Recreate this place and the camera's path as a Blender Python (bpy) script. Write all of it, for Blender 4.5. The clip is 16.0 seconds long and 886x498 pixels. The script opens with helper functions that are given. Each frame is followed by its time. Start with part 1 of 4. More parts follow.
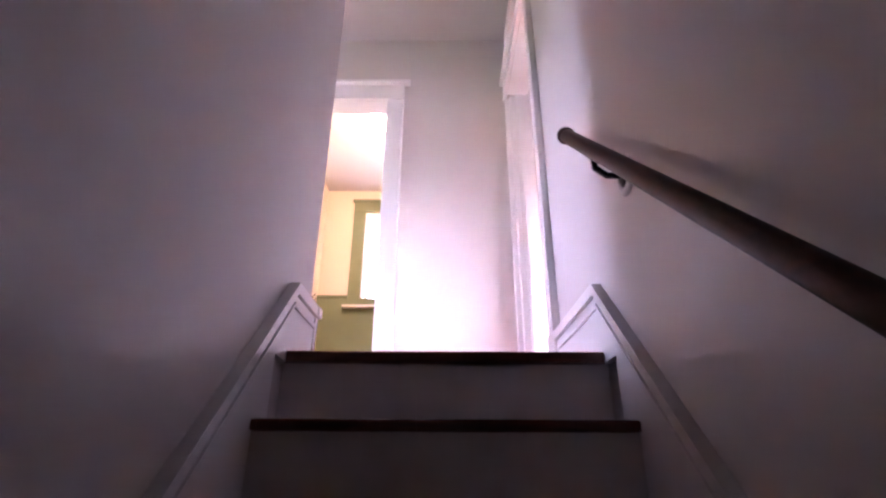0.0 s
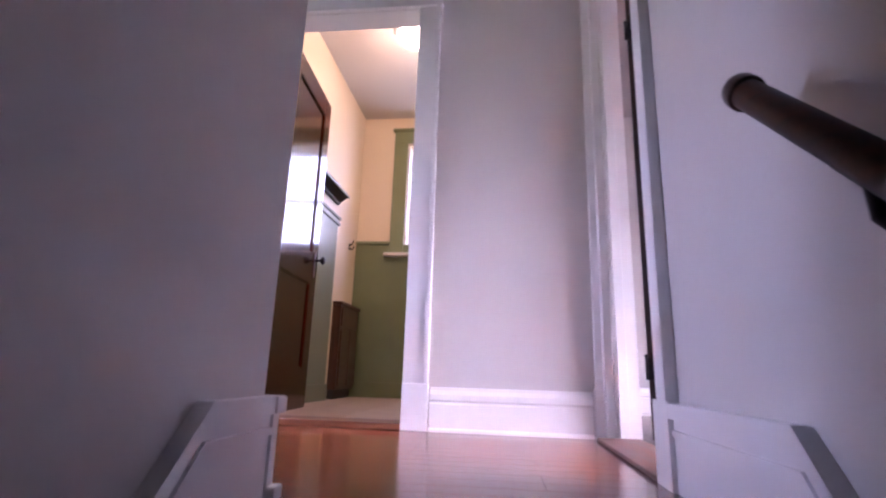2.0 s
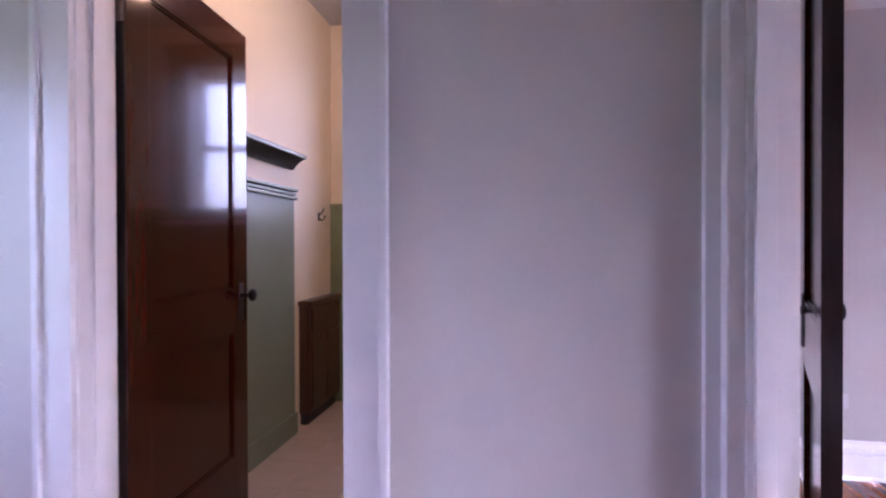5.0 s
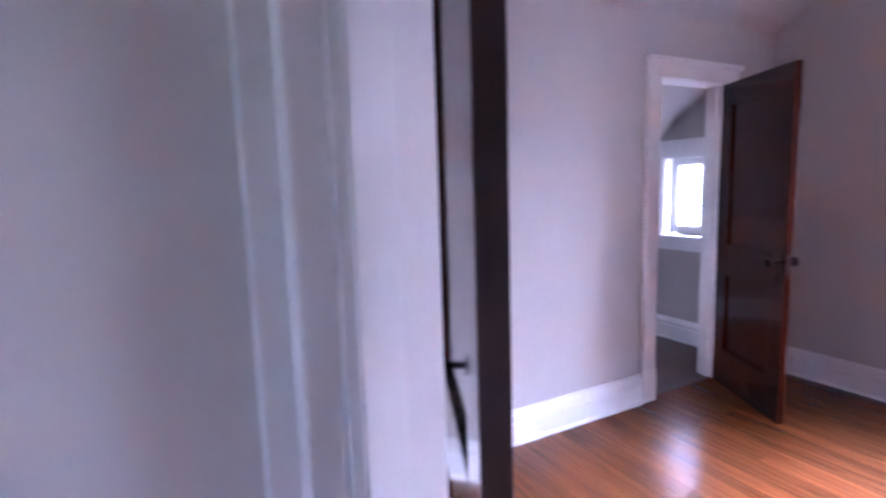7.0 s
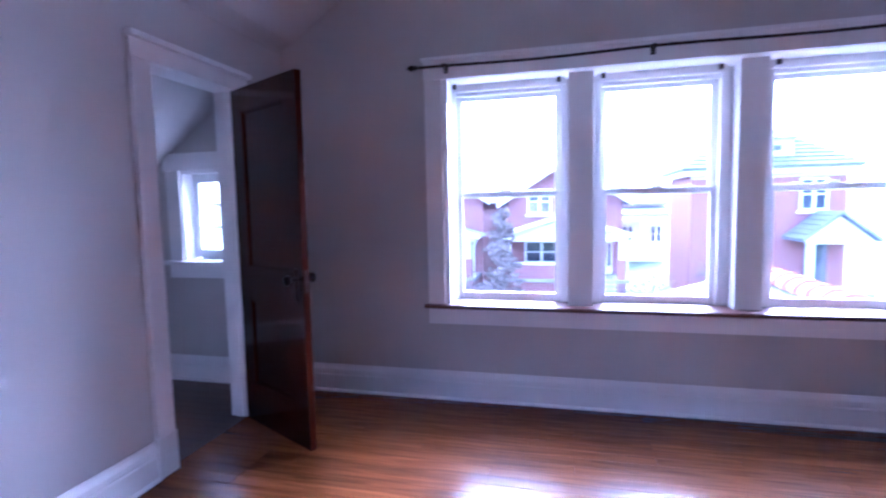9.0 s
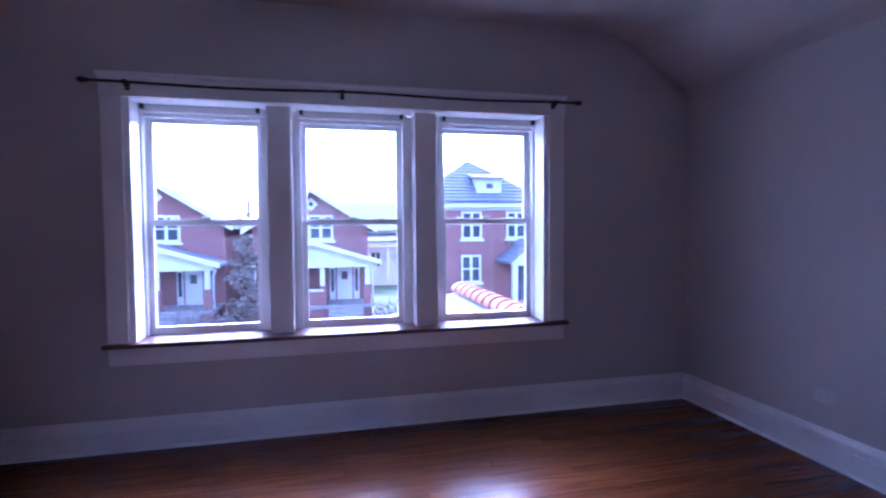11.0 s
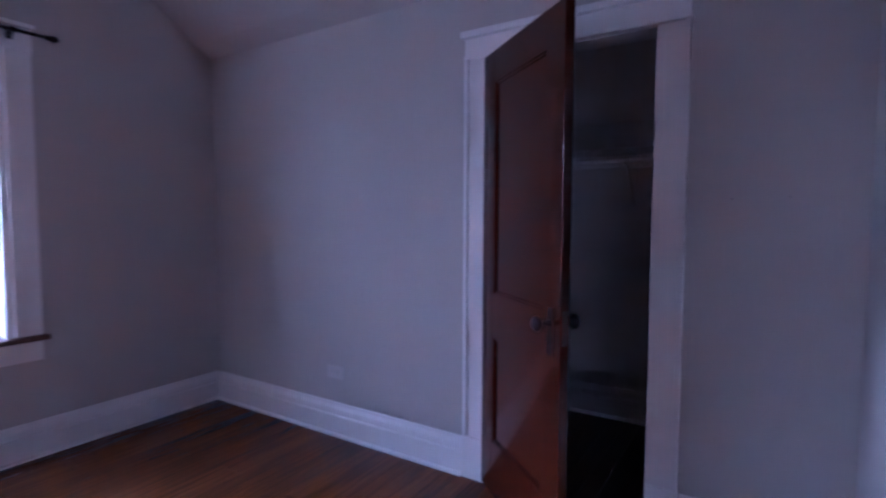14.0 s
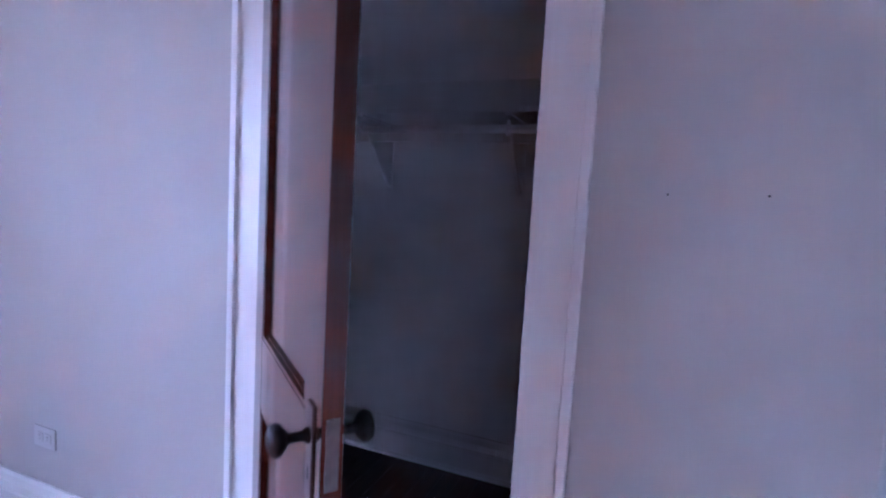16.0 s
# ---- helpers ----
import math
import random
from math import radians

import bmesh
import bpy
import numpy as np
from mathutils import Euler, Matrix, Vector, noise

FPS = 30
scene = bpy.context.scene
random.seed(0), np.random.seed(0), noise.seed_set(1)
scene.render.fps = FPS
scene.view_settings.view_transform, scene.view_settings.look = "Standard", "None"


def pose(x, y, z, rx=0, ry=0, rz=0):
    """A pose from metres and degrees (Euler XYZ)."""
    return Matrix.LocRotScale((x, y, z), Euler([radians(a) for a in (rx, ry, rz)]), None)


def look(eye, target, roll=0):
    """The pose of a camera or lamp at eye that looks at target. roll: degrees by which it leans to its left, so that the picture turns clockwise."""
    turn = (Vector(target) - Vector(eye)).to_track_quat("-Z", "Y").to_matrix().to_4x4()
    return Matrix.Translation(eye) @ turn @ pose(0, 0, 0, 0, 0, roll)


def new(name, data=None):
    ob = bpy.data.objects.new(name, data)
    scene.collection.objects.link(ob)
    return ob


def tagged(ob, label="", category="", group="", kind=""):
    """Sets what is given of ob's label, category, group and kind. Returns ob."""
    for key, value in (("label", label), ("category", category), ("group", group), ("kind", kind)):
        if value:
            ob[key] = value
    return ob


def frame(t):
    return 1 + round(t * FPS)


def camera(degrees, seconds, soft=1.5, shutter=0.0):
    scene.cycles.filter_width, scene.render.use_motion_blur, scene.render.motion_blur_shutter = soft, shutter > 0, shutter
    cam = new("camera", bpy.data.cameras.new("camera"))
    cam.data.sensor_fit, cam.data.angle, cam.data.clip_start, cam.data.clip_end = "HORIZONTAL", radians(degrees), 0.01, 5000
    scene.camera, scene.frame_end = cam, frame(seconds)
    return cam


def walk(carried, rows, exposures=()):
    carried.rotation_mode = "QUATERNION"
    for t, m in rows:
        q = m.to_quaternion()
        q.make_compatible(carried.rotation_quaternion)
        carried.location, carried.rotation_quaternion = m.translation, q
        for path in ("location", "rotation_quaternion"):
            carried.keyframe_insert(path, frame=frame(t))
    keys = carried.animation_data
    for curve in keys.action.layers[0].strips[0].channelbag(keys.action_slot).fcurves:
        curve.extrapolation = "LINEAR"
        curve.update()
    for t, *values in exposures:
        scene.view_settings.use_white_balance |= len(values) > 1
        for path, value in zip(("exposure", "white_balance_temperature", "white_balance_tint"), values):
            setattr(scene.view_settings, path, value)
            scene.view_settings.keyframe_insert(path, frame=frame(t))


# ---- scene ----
cam = camera(82.5, 16.0, soft=2.2, shutter=0.4)
PATH = [
    (0, (0.447, -1.381, -0.305), (0.441, 0.447, 0.507), 0.3),
    (0.5, (0.421, -1.248, -0.133), (0.402, 0.622, 0.574), -0.8),
    (1, (0.426, -1.105, -0.022), (0.378, 0.786, 0.627), 0.1),
    (1.5, (0.462, -0.909, 0.1), (0.337, 0.995, 0.7), 1.0),
    (2, (0.477, -0.781, 0.255), (0.244, 1.147, 0.731), 1.8),
    (2.5, (0.507, -0.575, 0.424), (0.155, 1.367, 0.747), 2.0),
    (3, (0.465, -0.359, 0.564), (0.041, 1.59, 0.714), 0.5),
    (5.5, (0.501, 0.508, 1.314), (0.28, 2.495, 1.235), -0.4),
    (6, (0.618, 0.644, 1.395), (0.609, 2.637, 1.23), -1.4),
    (6.5, (0.67, 0.741, 1.428), (1.122, 2.68, 1.239), -3.2),
    (7, (0.826, 1.072, 1.414), (1.754, 2.826, 1.161), -1.8),
    (7.5, (0.89, 1.03, 1.39), (2.107, 2.599, 1.155), -2.4),
    (8, (1.123, 1.157, 1.291), (2.627, 2.461, 1.098), -1.8),
    (8.5, (1.286, 1.227, 1.326), (3.059, 2.13, 1.117), -1.2),
    (9, (1.395, 1.261, 1.302), (3.327, 1.746, 1.129), -1.2),
    (9.5, (1.401, 1.156, 1.313), (3.386, 1.355, 1.176), -1.7),
    (12, (1.22, 0.844, 1.319), (3.03, -0.003, 1.246), 0.5),
    (12.5, (1.264, 0.793, 1.302), (2.963, -0.259, 1.216), 0.4),
    (13, (1.295, 0.736, 1.305), (2.823, -0.549, 1.184), 0.8),
    (13.5, (1.325, 0.609, 1.307), (2.638, -0.893, 1.17), 1.2),
    (14, (1.41, 0.355, 1.265), (2.477, -1.333, 1.145), 0.2),
    (14.5, (1.515, 0.094, 1.283), (2.304, -1.74, 1.154), 1.5),
    (15, (1.557, -0.137, 1.269), (2.182, -2.031, 1.125), 1.9),
    (15.5, (1.55, -0.409, 1.276), (2.192, -2.296, 1.117), 3.1),
    (16, (1.538, -0.657, 1.299), (2.28, -2.505, 1.115), 3.3),
]
EXPOSURE = [
    (0.0, 6.25, 5750, 51), (0.5, 6.1, 5700, 50), (1.5, 5.4, 5500, 49), (2.5, 4.85, 5400, 45), (3.0, 4.72, 5300, 43), (5.5, 4.5, 5100, 46),
    (6.5, 4.78, 4850, 40), (7.0, 5.05, 4700, 35), (8.0, 5.0, 4350, 30), (9.0, 4.35, 4150, 33), (9.5, 4.05, 4100, 35), (12.0, 2.8, 4150, 39),
    (13.0, 2.8, 4150, 40), (14.0, 3.7, 4200, 34), (15.5, 4.9, 4250, 29), (16.0, 5.1, 4250, 29),
]
walk(cam, [(t, look(eye, target, roll)) for t, eye, target, roll in PATH], EXPOSURE)

# ---- world, light ----
world = bpy.data.worlds.new("sky")
scene.world = world
world.use_nodes = True
wn = world.node_tree
sky = wn.nodes.new("ShaderNodeTexSky")
sky.sky_type = "NISHITA"
sky.sun_disc = False
sky.sun_elevation = radians(38)
sky.sun_rotation = radians(100)
sky.dust_density = 5.0
grey = wn.nodes.new("ShaderNodeHueSaturation")
grey.inputs["Saturation"].default_value = 0.45
wn.links.new(sky.outputs[0], grey.inputs["Color"])
wn.links.new(grey.outputs[0], wn.nodes["Background"].inputs[0])
wn.nodes["Background"].inputs[1].default_value = 0.15

sun = new("sun", bpy.data.lights.new("sun", "SUN"))
sun.data.energy, sun.data.angle, sun.data.color = 0.22, radians(60), (1.0, 0.96, 0.92)
sun.matrix_world = look((12.0 * math.cos(radians(38)) * math.sin(radians(100)), 12.0 * math.cos(radians(38)) * math.cos(radians(100)), 12.0 * math.sin(radians(38))), (0, 0, 0))


def area(name, eye, target, sx, sy, power, colour):
    ob = new(name, bpy.data.lights.new(name, "AREA"))
    ob.data.shape, ob.data.size, ob.data.size_y = "RECTANGLE", sx, sy
    ob.data.energy, ob.data.color = power, colour
    ob.matrix_world = look(eye, target)
    return ob


area("closet_daylight", (4.99, 3.895, 1.275), (4.0, 3.895, 1.275), 0.58, 0.69, 0.03, (0.84, 0.90, 1.0))
area("bath_daylight", (-0.08, 4.31, 1.96), (-0.08, 3.0, 1.96), 0.82, 1.08, 0.2, (0.88, 0.92, 1.0))
area("landing_daylight", (-1.78, 0.89, 1.30), (0.0, 0.89, 1.20), 0.52, 1.08, 0.014, (0.90, 0.93, 1.0))

# ---- materials ----


def material(name, colour, rough=0.6, vary=0.08, scale=6.0, bump=0.0, bump_scale=60.0, metal=0.0, coat=0.0, spec=0.5):
    m = bpy.data.materials.new(name)
    m.use_nodes = True
    n, k = m.node_tree.nodes, m.node_tree.links
    b = n["Principled BSDF"]
    b.inputs["Roughness"].default_value, b.inputs["Metallic"].default_value = rough, metal
    b.inputs["Coat Weight"].default_value, b.inputs["Coat Roughness"].default_value = coat, 0.12
    b.inputs["Specular IOR Level"].default_value = spec
    tc = n.new("ShaderNodeTexCoord")
    nz = n.new("ShaderNodeTexNoise")
    nz.inputs["Scale"].default_value, nz.inputs["Detail"].default_value = scale, 6
    k.new(tc.outputs["Object"], nz.inputs["Vector"])
    ramp = n.new("ShaderNodeValToRGB")
    lo = [max(0, c * (1 - vary)) for c in colour]
    hi = [min(1, c * (1 + vary)) for c in colour]
    ramp.color_ramp.elements[0].color, ramp.color_ramp.elements[1].color = (*lo, 1), (*hi, 1)
    ramp.color_ramp.elements[0].position, ramp.color_ramp.elements[1].position = 0.3, 0.7
    k.new(nz.outputs["Fac"], ramp.inputs[0])
    k.new(ramp.outputs[0], b.inputs["Base Color"])
    if bump:
        n2 = n.new("ShaderNodeTexNoise")
        n2.inputs["Scale"].default_value, n2.inputs["Detail"].default_value = bump_scale, 4
        k.new(tc.outputs["Object"], n2.inputs["Vector"])
        bp = n.new("ShaderNodeBump")
        bp.inputs["Strength"].default_value, bp.inputs["Distance"].default_value = bump, 0.004
        k.new(n2.outputs["Fac"], bp.inputs["Height"])
        k.new(bp.outputs[0], b.inputs["Normal"])
    return m


def wood(name, dark, light, rough, along="x", grain=22.0, coat=0.0, knots=0.0, by_object=0.0):
    """Stained wood whose grain runs along one axis of the piece; boards differ by Object Info's Random."""
    m = bpy.data.materials.new(name)
    m.use_nodes = True
    n, k = m.node_tree.nodes, m.node_tree.links
    b = n["Principled BSDF"]
    b.inputs["Coat Weight"].default_value, b.inputs["Coat Roughness"].default_value = coat, 0.1
    tc, mp, oi = n.new("ShaderNodeTexCoord"), n.new("ShaderNodeMapping"), n.new("ShaderNodeObjectInfo")
    stretch = {"x": (0.06, 1, 1), "y": (1, 0.06, 1), "z": (1, 1, 0.06)}[along]
    mp.inputs["Scale"].default_value = [s * grain for s in stretch]
    add = n.new("ShaderNodeVectorMath")
    mul = n.new("ShaderNodeVectorMath")
    mul.operation = "SCALE"
    mul.inputs[0].default_value = (37.0, 53.0, 11.0)
    k.new(oi.outputs["Random"], mul.inputs["Scale"])
    k.new(tc.outputs["Object"], add.inputs[0])
    k.new(mul.outputs[0], add.inputs[1])
    k.new(add.outputs[0], mp.inputs["Vector"])
    nz = n.new("ShaderNodeTexNoise")
    nz.inputs["Scale"].default_value, nz.inputs["Detail"].default_value = 2.2, 9
    nz.inputs["Distortion"].default_value = 0.8
    k.new(mp.outputs[0], nz.inputs["Vector"])
    ramp = n.new("ShaderNodeValToRGB")
    e = ramp.color_ramp.elements
    e[0].position, e[0].color, e[1].position, e[1].color = 0.32, (*dark, 1), 0.68, (*light, 1)
    k.new(nz.outputs["Fac"], ramp.inputs[0])
    out = ramp.outputs[0]
    if by_object:
        hsv = n.new("ShaderNodeHueSaturation")
        mr = n.new("ShaderNodeMapRange")
        mr.inputs["To Min"].default_value, mr.inputs["To Max"].default_value = 1 - by_object, 1 + by_object
        k.new(oi.outputs["Random"], mr.inputs["Value"])
        k.new(mr.outputs[0], hsv.inputs["Value"])
        k.new(out, hsv.inputs["Color"])
        out = hsv.outputs[0]
    if knots:
        vo = n.new("ShaderNodeTexVoronoi")
        vo.inputs["Scale"].default_value = knots
        mk = n.new("ShaderNodeMapping")
        mk.inputs["Scale"].default_value = (1, 0.45, 1) if along == "y" else (0.45, 1, 1)
        k.new(tc.outputs["Object"], mk.inputs["Vector"])
        k.new(mk.outputs[0], vo.inputs["Vector"])
        kr = n.new("ShaderNodeValToRGB")
        kr.color_ramp.elements[0].position, kr.color_ramp.elements[0].color = 0.03, (1, 1, 1, 1)
        kr.color_ramp.elements[1].position, kr.color_ramp.elements[1].color = 0.085, (0, 0, 0, 1)
        k.new(vo.outputs["Distance"], kr.inputs[0])
        mix = n.new("ShaderNodeMix")
        mix.data_type = "RGBA"
        k.new(kr.outputs[0], mix.inputs["Factor"])
        k.new(out, mix.inputs["A"])
        mix.inputs["B"].default_value = (*[c * 0.25 for c in dark], 1)
        out = mix.outputs["Result"]
    k.new(out, b.inputs["Base Color"])
    rr = n.new("ShaderNodeMapRange")
    rr.inputs["To Min"].default_value, rr.inputs["To Max"].default_value = rough * 0.8, rough * 1.3
    k.new(nz.outputs["Fac"], rr.inputs["Value"])
    k.new(rr.outputs[0], b.inputs["Roughness"])
    bp = n.new("ShaderNodeBump")
    bp.inputs["Strength"].default_value, bp.inputs["Distance"].default_value = 0.15, 0.002
    k.new(nz.outputs["Fac"], bp.inputs["Height"])
    k.new(bp.outputs[0], b.inputs["Normal"])
    return m


def brickwork(name, c1, c2, mortar, scale):
    m = bpy.data.materials.new(name)
    m.use_nodes = True
    n, k = m.node_tree.nodes, m.node_tree.links
    b = n["Principled BSDF"]
    b.inputs["Roughness"].default_value = 0.85
    tc, sp, cb, br = n.new("ShaderNodeTexCoord"), n.new("ShaderNodeSeparateXYZ"), n.new("ShaderNodeCombineXYZ"), n.new("ShaderNodeTexBrick")
    ad = n.new("ShaderNodeMath")
    br.inputs["Scale"].default_value = scale
    br.inputs["Color1"].default_value, br.inputs["Color2"].default_value = (*c1, 1), (*c2, 1)
    br.inputs["Mortar"].default_value, br.inputs["Mortar Size"].default_value = (*mortar, 1), 0.012
    k.new(tc.outputs["Object"], sp.inputs[0])
    k.new(sp.outputs["X"], ad.inputs[0])
    k.new(sp.outputs["Y"], ad.inputs[1])
    k.new(ad.outputs[0], cb.inputs["X"])
    k.new(sp.outputs["Z"], cb.inputs["Y"])
    k.new(cb.outputs[0], br.inputs["Vector"])
    k.new(br.outputs["Color"], b.inputs["Base Color"])
    return m


WALL = material("wall_paint", (0.50, 0.475, 0.45), 0.55, 0.025, 1.3, 0.12, 90, spec=0.35)
CEIL = material("ceiling_paint", (0.52, 0.495, 0.475), 0.7, 0.02, 1.0, 0.15, 70)
TRIM = material("trim_paint", (0.82, 0.81, 0.80), 0.32, 0.03, 3.0, 0.06, 40)
CLOSET = material("closet_paint", (0.84, 0.83, 0.82), 0.6, 0.03, 2.0, 0.1, 60)
STAIRWALL = material("stair_wall_paint", (0.66, 0.63, 0.60), 0.38, 0.025, 1.3, 0.10, 60)
CREAM = material("cream_paint", (0.80, 0.68, 0.50), 0.55, 0.03, 1.5, 0.1, 80)
GREEN = material("green_paint", (0.20, 0.235, 0.115), 0.4, 0.06, 3.0, 0.08, 50)
GREENGREY = material("grey_green_paint", (0.19, 0.22, 0.15), 0.42, 0.05, 3.0, 0.08, 50)
FLOOR_Y = wood("fir_floor", (0.088, 0.027, 0.0078), (0.175, 0.057, 0.0165), 0.22, "y", 20, 0.0, knots=1.4, by_object=0.22)
FLOOR_X = wood("fir_floor_across", (0.17, 0.044, 0.014), (0.255, 0.072, 0.023), 0.2, "x", 20, 0.4, by_object=0.18)
# closet boards: the fir floor in a darker tone
FLOOR_CLOSET = wood("dark_closet_floor", (0.042, 0.013, 0.006), (0.08, 0.025, 0.010), 0.3, "y", 20, 0.15, by_object=0.2)
TREAD = wood("stair_tread_wood", (0.09, 0.024, 0.012), (0.21, 0.06, 0.026), 0.3, "x", 24, 0.2)
DOOR = wood("mahogany_door", (0.036, 0.0070, 0.0029), (0.056, 0.0110, 0.0043), 0.16, "z", 26, 0.12)
DOORX = wood("mahogany_rail", (0.036, 0.0070, 0.0029), (0.056, 0.0110, 0.0043), 0.16, "x", 26, 0.12)
# hinge-edge wood darker than the door: the edge's shade is in its colour
EDGE = wood("dark_door_edge", (0.014, 0.007, 0.006), (0.03, 0.014, 0.01), 0.45, "z", 26)
STOOL = wood("dark_stool_wood", (0.05, 0.017, 0.01), (0.13, 0.05, 0.028), 0.45, "y", 24, 0.0)
RAILWOOD = wood("handrail_wood", (0.035, 0.010, 0.006), (0.08, 0.022, 0.012), 0.42, "y", 24, 0.0)
for m in (DOOR, DOORX):
    pb = m.node_tree.nodes["Principled BSDF"]
    pb.inputs["Coat Weight"].default_value, pb.inputs["Coat Roughness"].default_value, pb.inputs["Specular IOR Level"].default_value = 0.4, 0.06, 0.2
FLOOR_Y.node_tree.nodes["Principled BSDF"].inputs["Specular IOR Level"].default_value = 0.3
for m in (DOOR, DOORX, FLOOR_Y, FLOOR_X):
    m.node_tree.nodes["Bump"].inputs["Strength"].default_value = 0.035
RAILWOOD.node_tree.nodes["Principled BSDF"].inputs["Specular IOR Level"].default_value = 0.22
VANITY = wood("vanity_wood", (0.045, 0.018, 0.010), (0.11, 0.045, 0.022), 0.35, "z", 20, 0.2)
BLACK = material("blackened_iron", (0.02, 0.018, 0.02), 0.38, 0.2, 20, 0.1, 80, metal=0.7)
BRONZE = material("aged_bronze", (0.075, 0.055, 0.05), 0.33, 0.25, 30, 0.08, 90, metal=0.9)
BRASS = material("old_brass_hinge", (0.30, 0.25, 0.2), 0.4, 0.2, 30, 0.1, 90, metal=0.9)
PLATE = material("white_plastic", (0.78, 0.77, 0.74), 0.35, 0.02, 10)
COVER = material("painted_cover_plate", (0.57, 0.55, 0.53), 0.4, 0.03, 10)
SLOT = material("dark_slot", (0.03, 0.03, 0.03), 0.6, 0.1, 10)
TILE = material("beige_tile", (0.52, 0.40, 0.31), 0.35, 0.08, 5, 0.08, 40)
GROUT = material("grout", (0.36, 0.30, 0.25), 0.9, 0.1, 30, 0.3, 200)
RAWWOOD = wood("threshold_wood", (0.14, 0.05, 0.02), (0.30, 0.12, 0.05), 0.35, "x", 22, 0.1)
MARBLE = material("pale_sill_stone", (0.74, 0.71, 0.66), 0.3, 0.06, 6)

GLASS = bpy.data.materials.new("window_glass")
GLASS.use_nodes = True
gb = GLASS.node_tree.nodes["Principled BSDF"]
gb.inputs["Transmission Weight"].default_value, gb.inputs["Roughness"].default_value = 1.0, 0.0
gb.inputs["IOR"].default_value, gb.inputs["Base Color"].default_value = 1.45, (0.97, 0.98, 0.98, 1)

LAMPGLASS = bpy.data.materials.new("lit_lamp_glass")
LAMPGLASS.use_nodes = True
lb = LAMPGLASS.node_tree.nodes["Principled BSDF"]
lb.inputs["Base Color"].default_value = (0.9, 0.8, 0.6, 1)
lb.inputs["Emission Color"].default_value, lb.inputs["Emission Strength"].default_value = (1.0, 0.78, 0.48, 1), 1.0

# ---- mesh helpers ----


def box(bm, x0, y0, z0, x1, y1, z1, bevel=0.0):
    """A box between two corners; bevel rounds its edges."""
    t = bm if not bevel else bmesh.new()
    v = [t.verts.new((x, y, z)) for x in (min(x0, x1), max(x0, x1)) for y in (min(y0, y1), max(y0, y1)) for z in (min(z0, z1), max(z0, z1))]
    for f in ((0, 1, 3, 2), (4, 6, 7, 5), (0, 4, 5, 1), (2, 3, 7, 6), (0, 2, 6, 4), (1, 5, 7, 3)):
        t.faces.new([v[i] for i in f])
    if bevel:
        bmesh.ops.bevel(t, geom=t.edges[:], offset=bevel, segments=2, affect="EDGES", profile=0.6)
        me = bpy.data.meshes.new("tmp")
        t.to_mesh(me)
        t.free()
        bm.from_mesh(me)
        bpy.data.meshes.remove(me)
    return bm


def prism(bm, pts, axis, a, b):
    """A closed outline of 2D points drawn out along an axis from a to b. x: (y, z); y: (x, z); z: (x, y)."""
    def at(p, s):
        return {"x": (s, p[0], p[1]), "y": (p[0], s, p[1]), "z": (p[0], p[1], s)}[axis]
    lo, hi = [bm.verts.new(at(p, a)) for p in pts], [bm.verts.new(at(p, b)) for p in pts]
    n = len(pts)
    made = [bm.faces.new(lo), bm.faces.new(hi[::-1])]
    for i in range(n):
        made.append(bm.faces.new((lo[i], hi[i], hi[(i + 1) % n], lo[(i + 1) % n])))
    bmesh.ops.recalc_face_normals(bm, faces=made)
    return bm


def sweep(bm, prof, p0, p1, inward):
    """A profile of (depth, height) drawn along the floor line p0-p1, standing off to the inward side."""
    p0, p1 = Vector((*p0, 0)), Vector((*p1, 0))
    d = Vector((*inward, 0))
    a = [bm.verts.new(p0 + d * q[0] + Vector((0, 0, q[1]))) for q in prof]
    b = [bm.verts.new(p1 + d * q[0] + Vector((0, 0, q[1]))) for q in prof]
    n = len(prof)
    made = [bm.faces.new(a), bm.faces.new(b[::-1])]
    for i in range(n):
        made.append(bm.faces.new((a[i], b[i], b[(i + 1) % n], a[(i + 1) % n])))
    bmesh.ops.recalc_face_normals(bm, faces=made)
    return bm


def lathe(bm, prof, m=Matrix(), steps=24):
    """A turned shape: (radius, height) pairs spun about z, then posed by m."""
    rings = []
    for r, h in prof:
        rings.append([bm.verts.new(m @ Vector((r * math.cos(2 * math.pi * i / steps), r * math.sin(2 * math.pi * i / steps), h))) for i in range(steps)])
    made = []
    for a, b in zip(rings, rings[1:]):
        for i in range(steps):
            made.append(bm.faces.new((a[i], a[(i + 1) % steps], b[(i + 1) % steps], b[i])))
    made += [bm.faces.new(rings[0][::-1]), bm.faces.new(rings[-1])]
    bmesh.ops.recalc_face_normals(bm, faces=made)
    for f in made:
        f.smooth = True
    return bm


def tube(bm, pts, r, steps=8):
    """A round bar through points."""
    pts = [Vector(p) for p in pts]
    rings = []
    for i, p in enumerate(pts):
        d = (pts[min(i + 1, len(pts) - 1)] - pts[max(i - 1, 0)]).normalized()
        q = d.to_track_quat("Z", "Y").to_matrix()
        rings.append([bm.verts.new(p + q @ Vector((r * math.cos(2 * math.pi * j / steps), r * math.sin(2 * math.pi * j / steps), 0))) for j in range(steps)])
    for a, b in zip(rings, rings[1:]):
        for j in range(steps):
            f = bm.faces.new((a[j], a[(j + 1) % steps], b[(j + 1) % steps], b[j]))
            f.smooth = True
    bm.faces.new(rings[0][::-1]), bm.faces.new(rings[-1])
    return bm


def mesh(name, bm, mat):
    bmesh.ops.recalc_face_normals(bm, faces=bm.faces[:])
    me = bpy.data.meshes.new(name)
    bm.to_mesh(me)
    bm.free()
    me.materials.append(mat)
    return new(name, me)


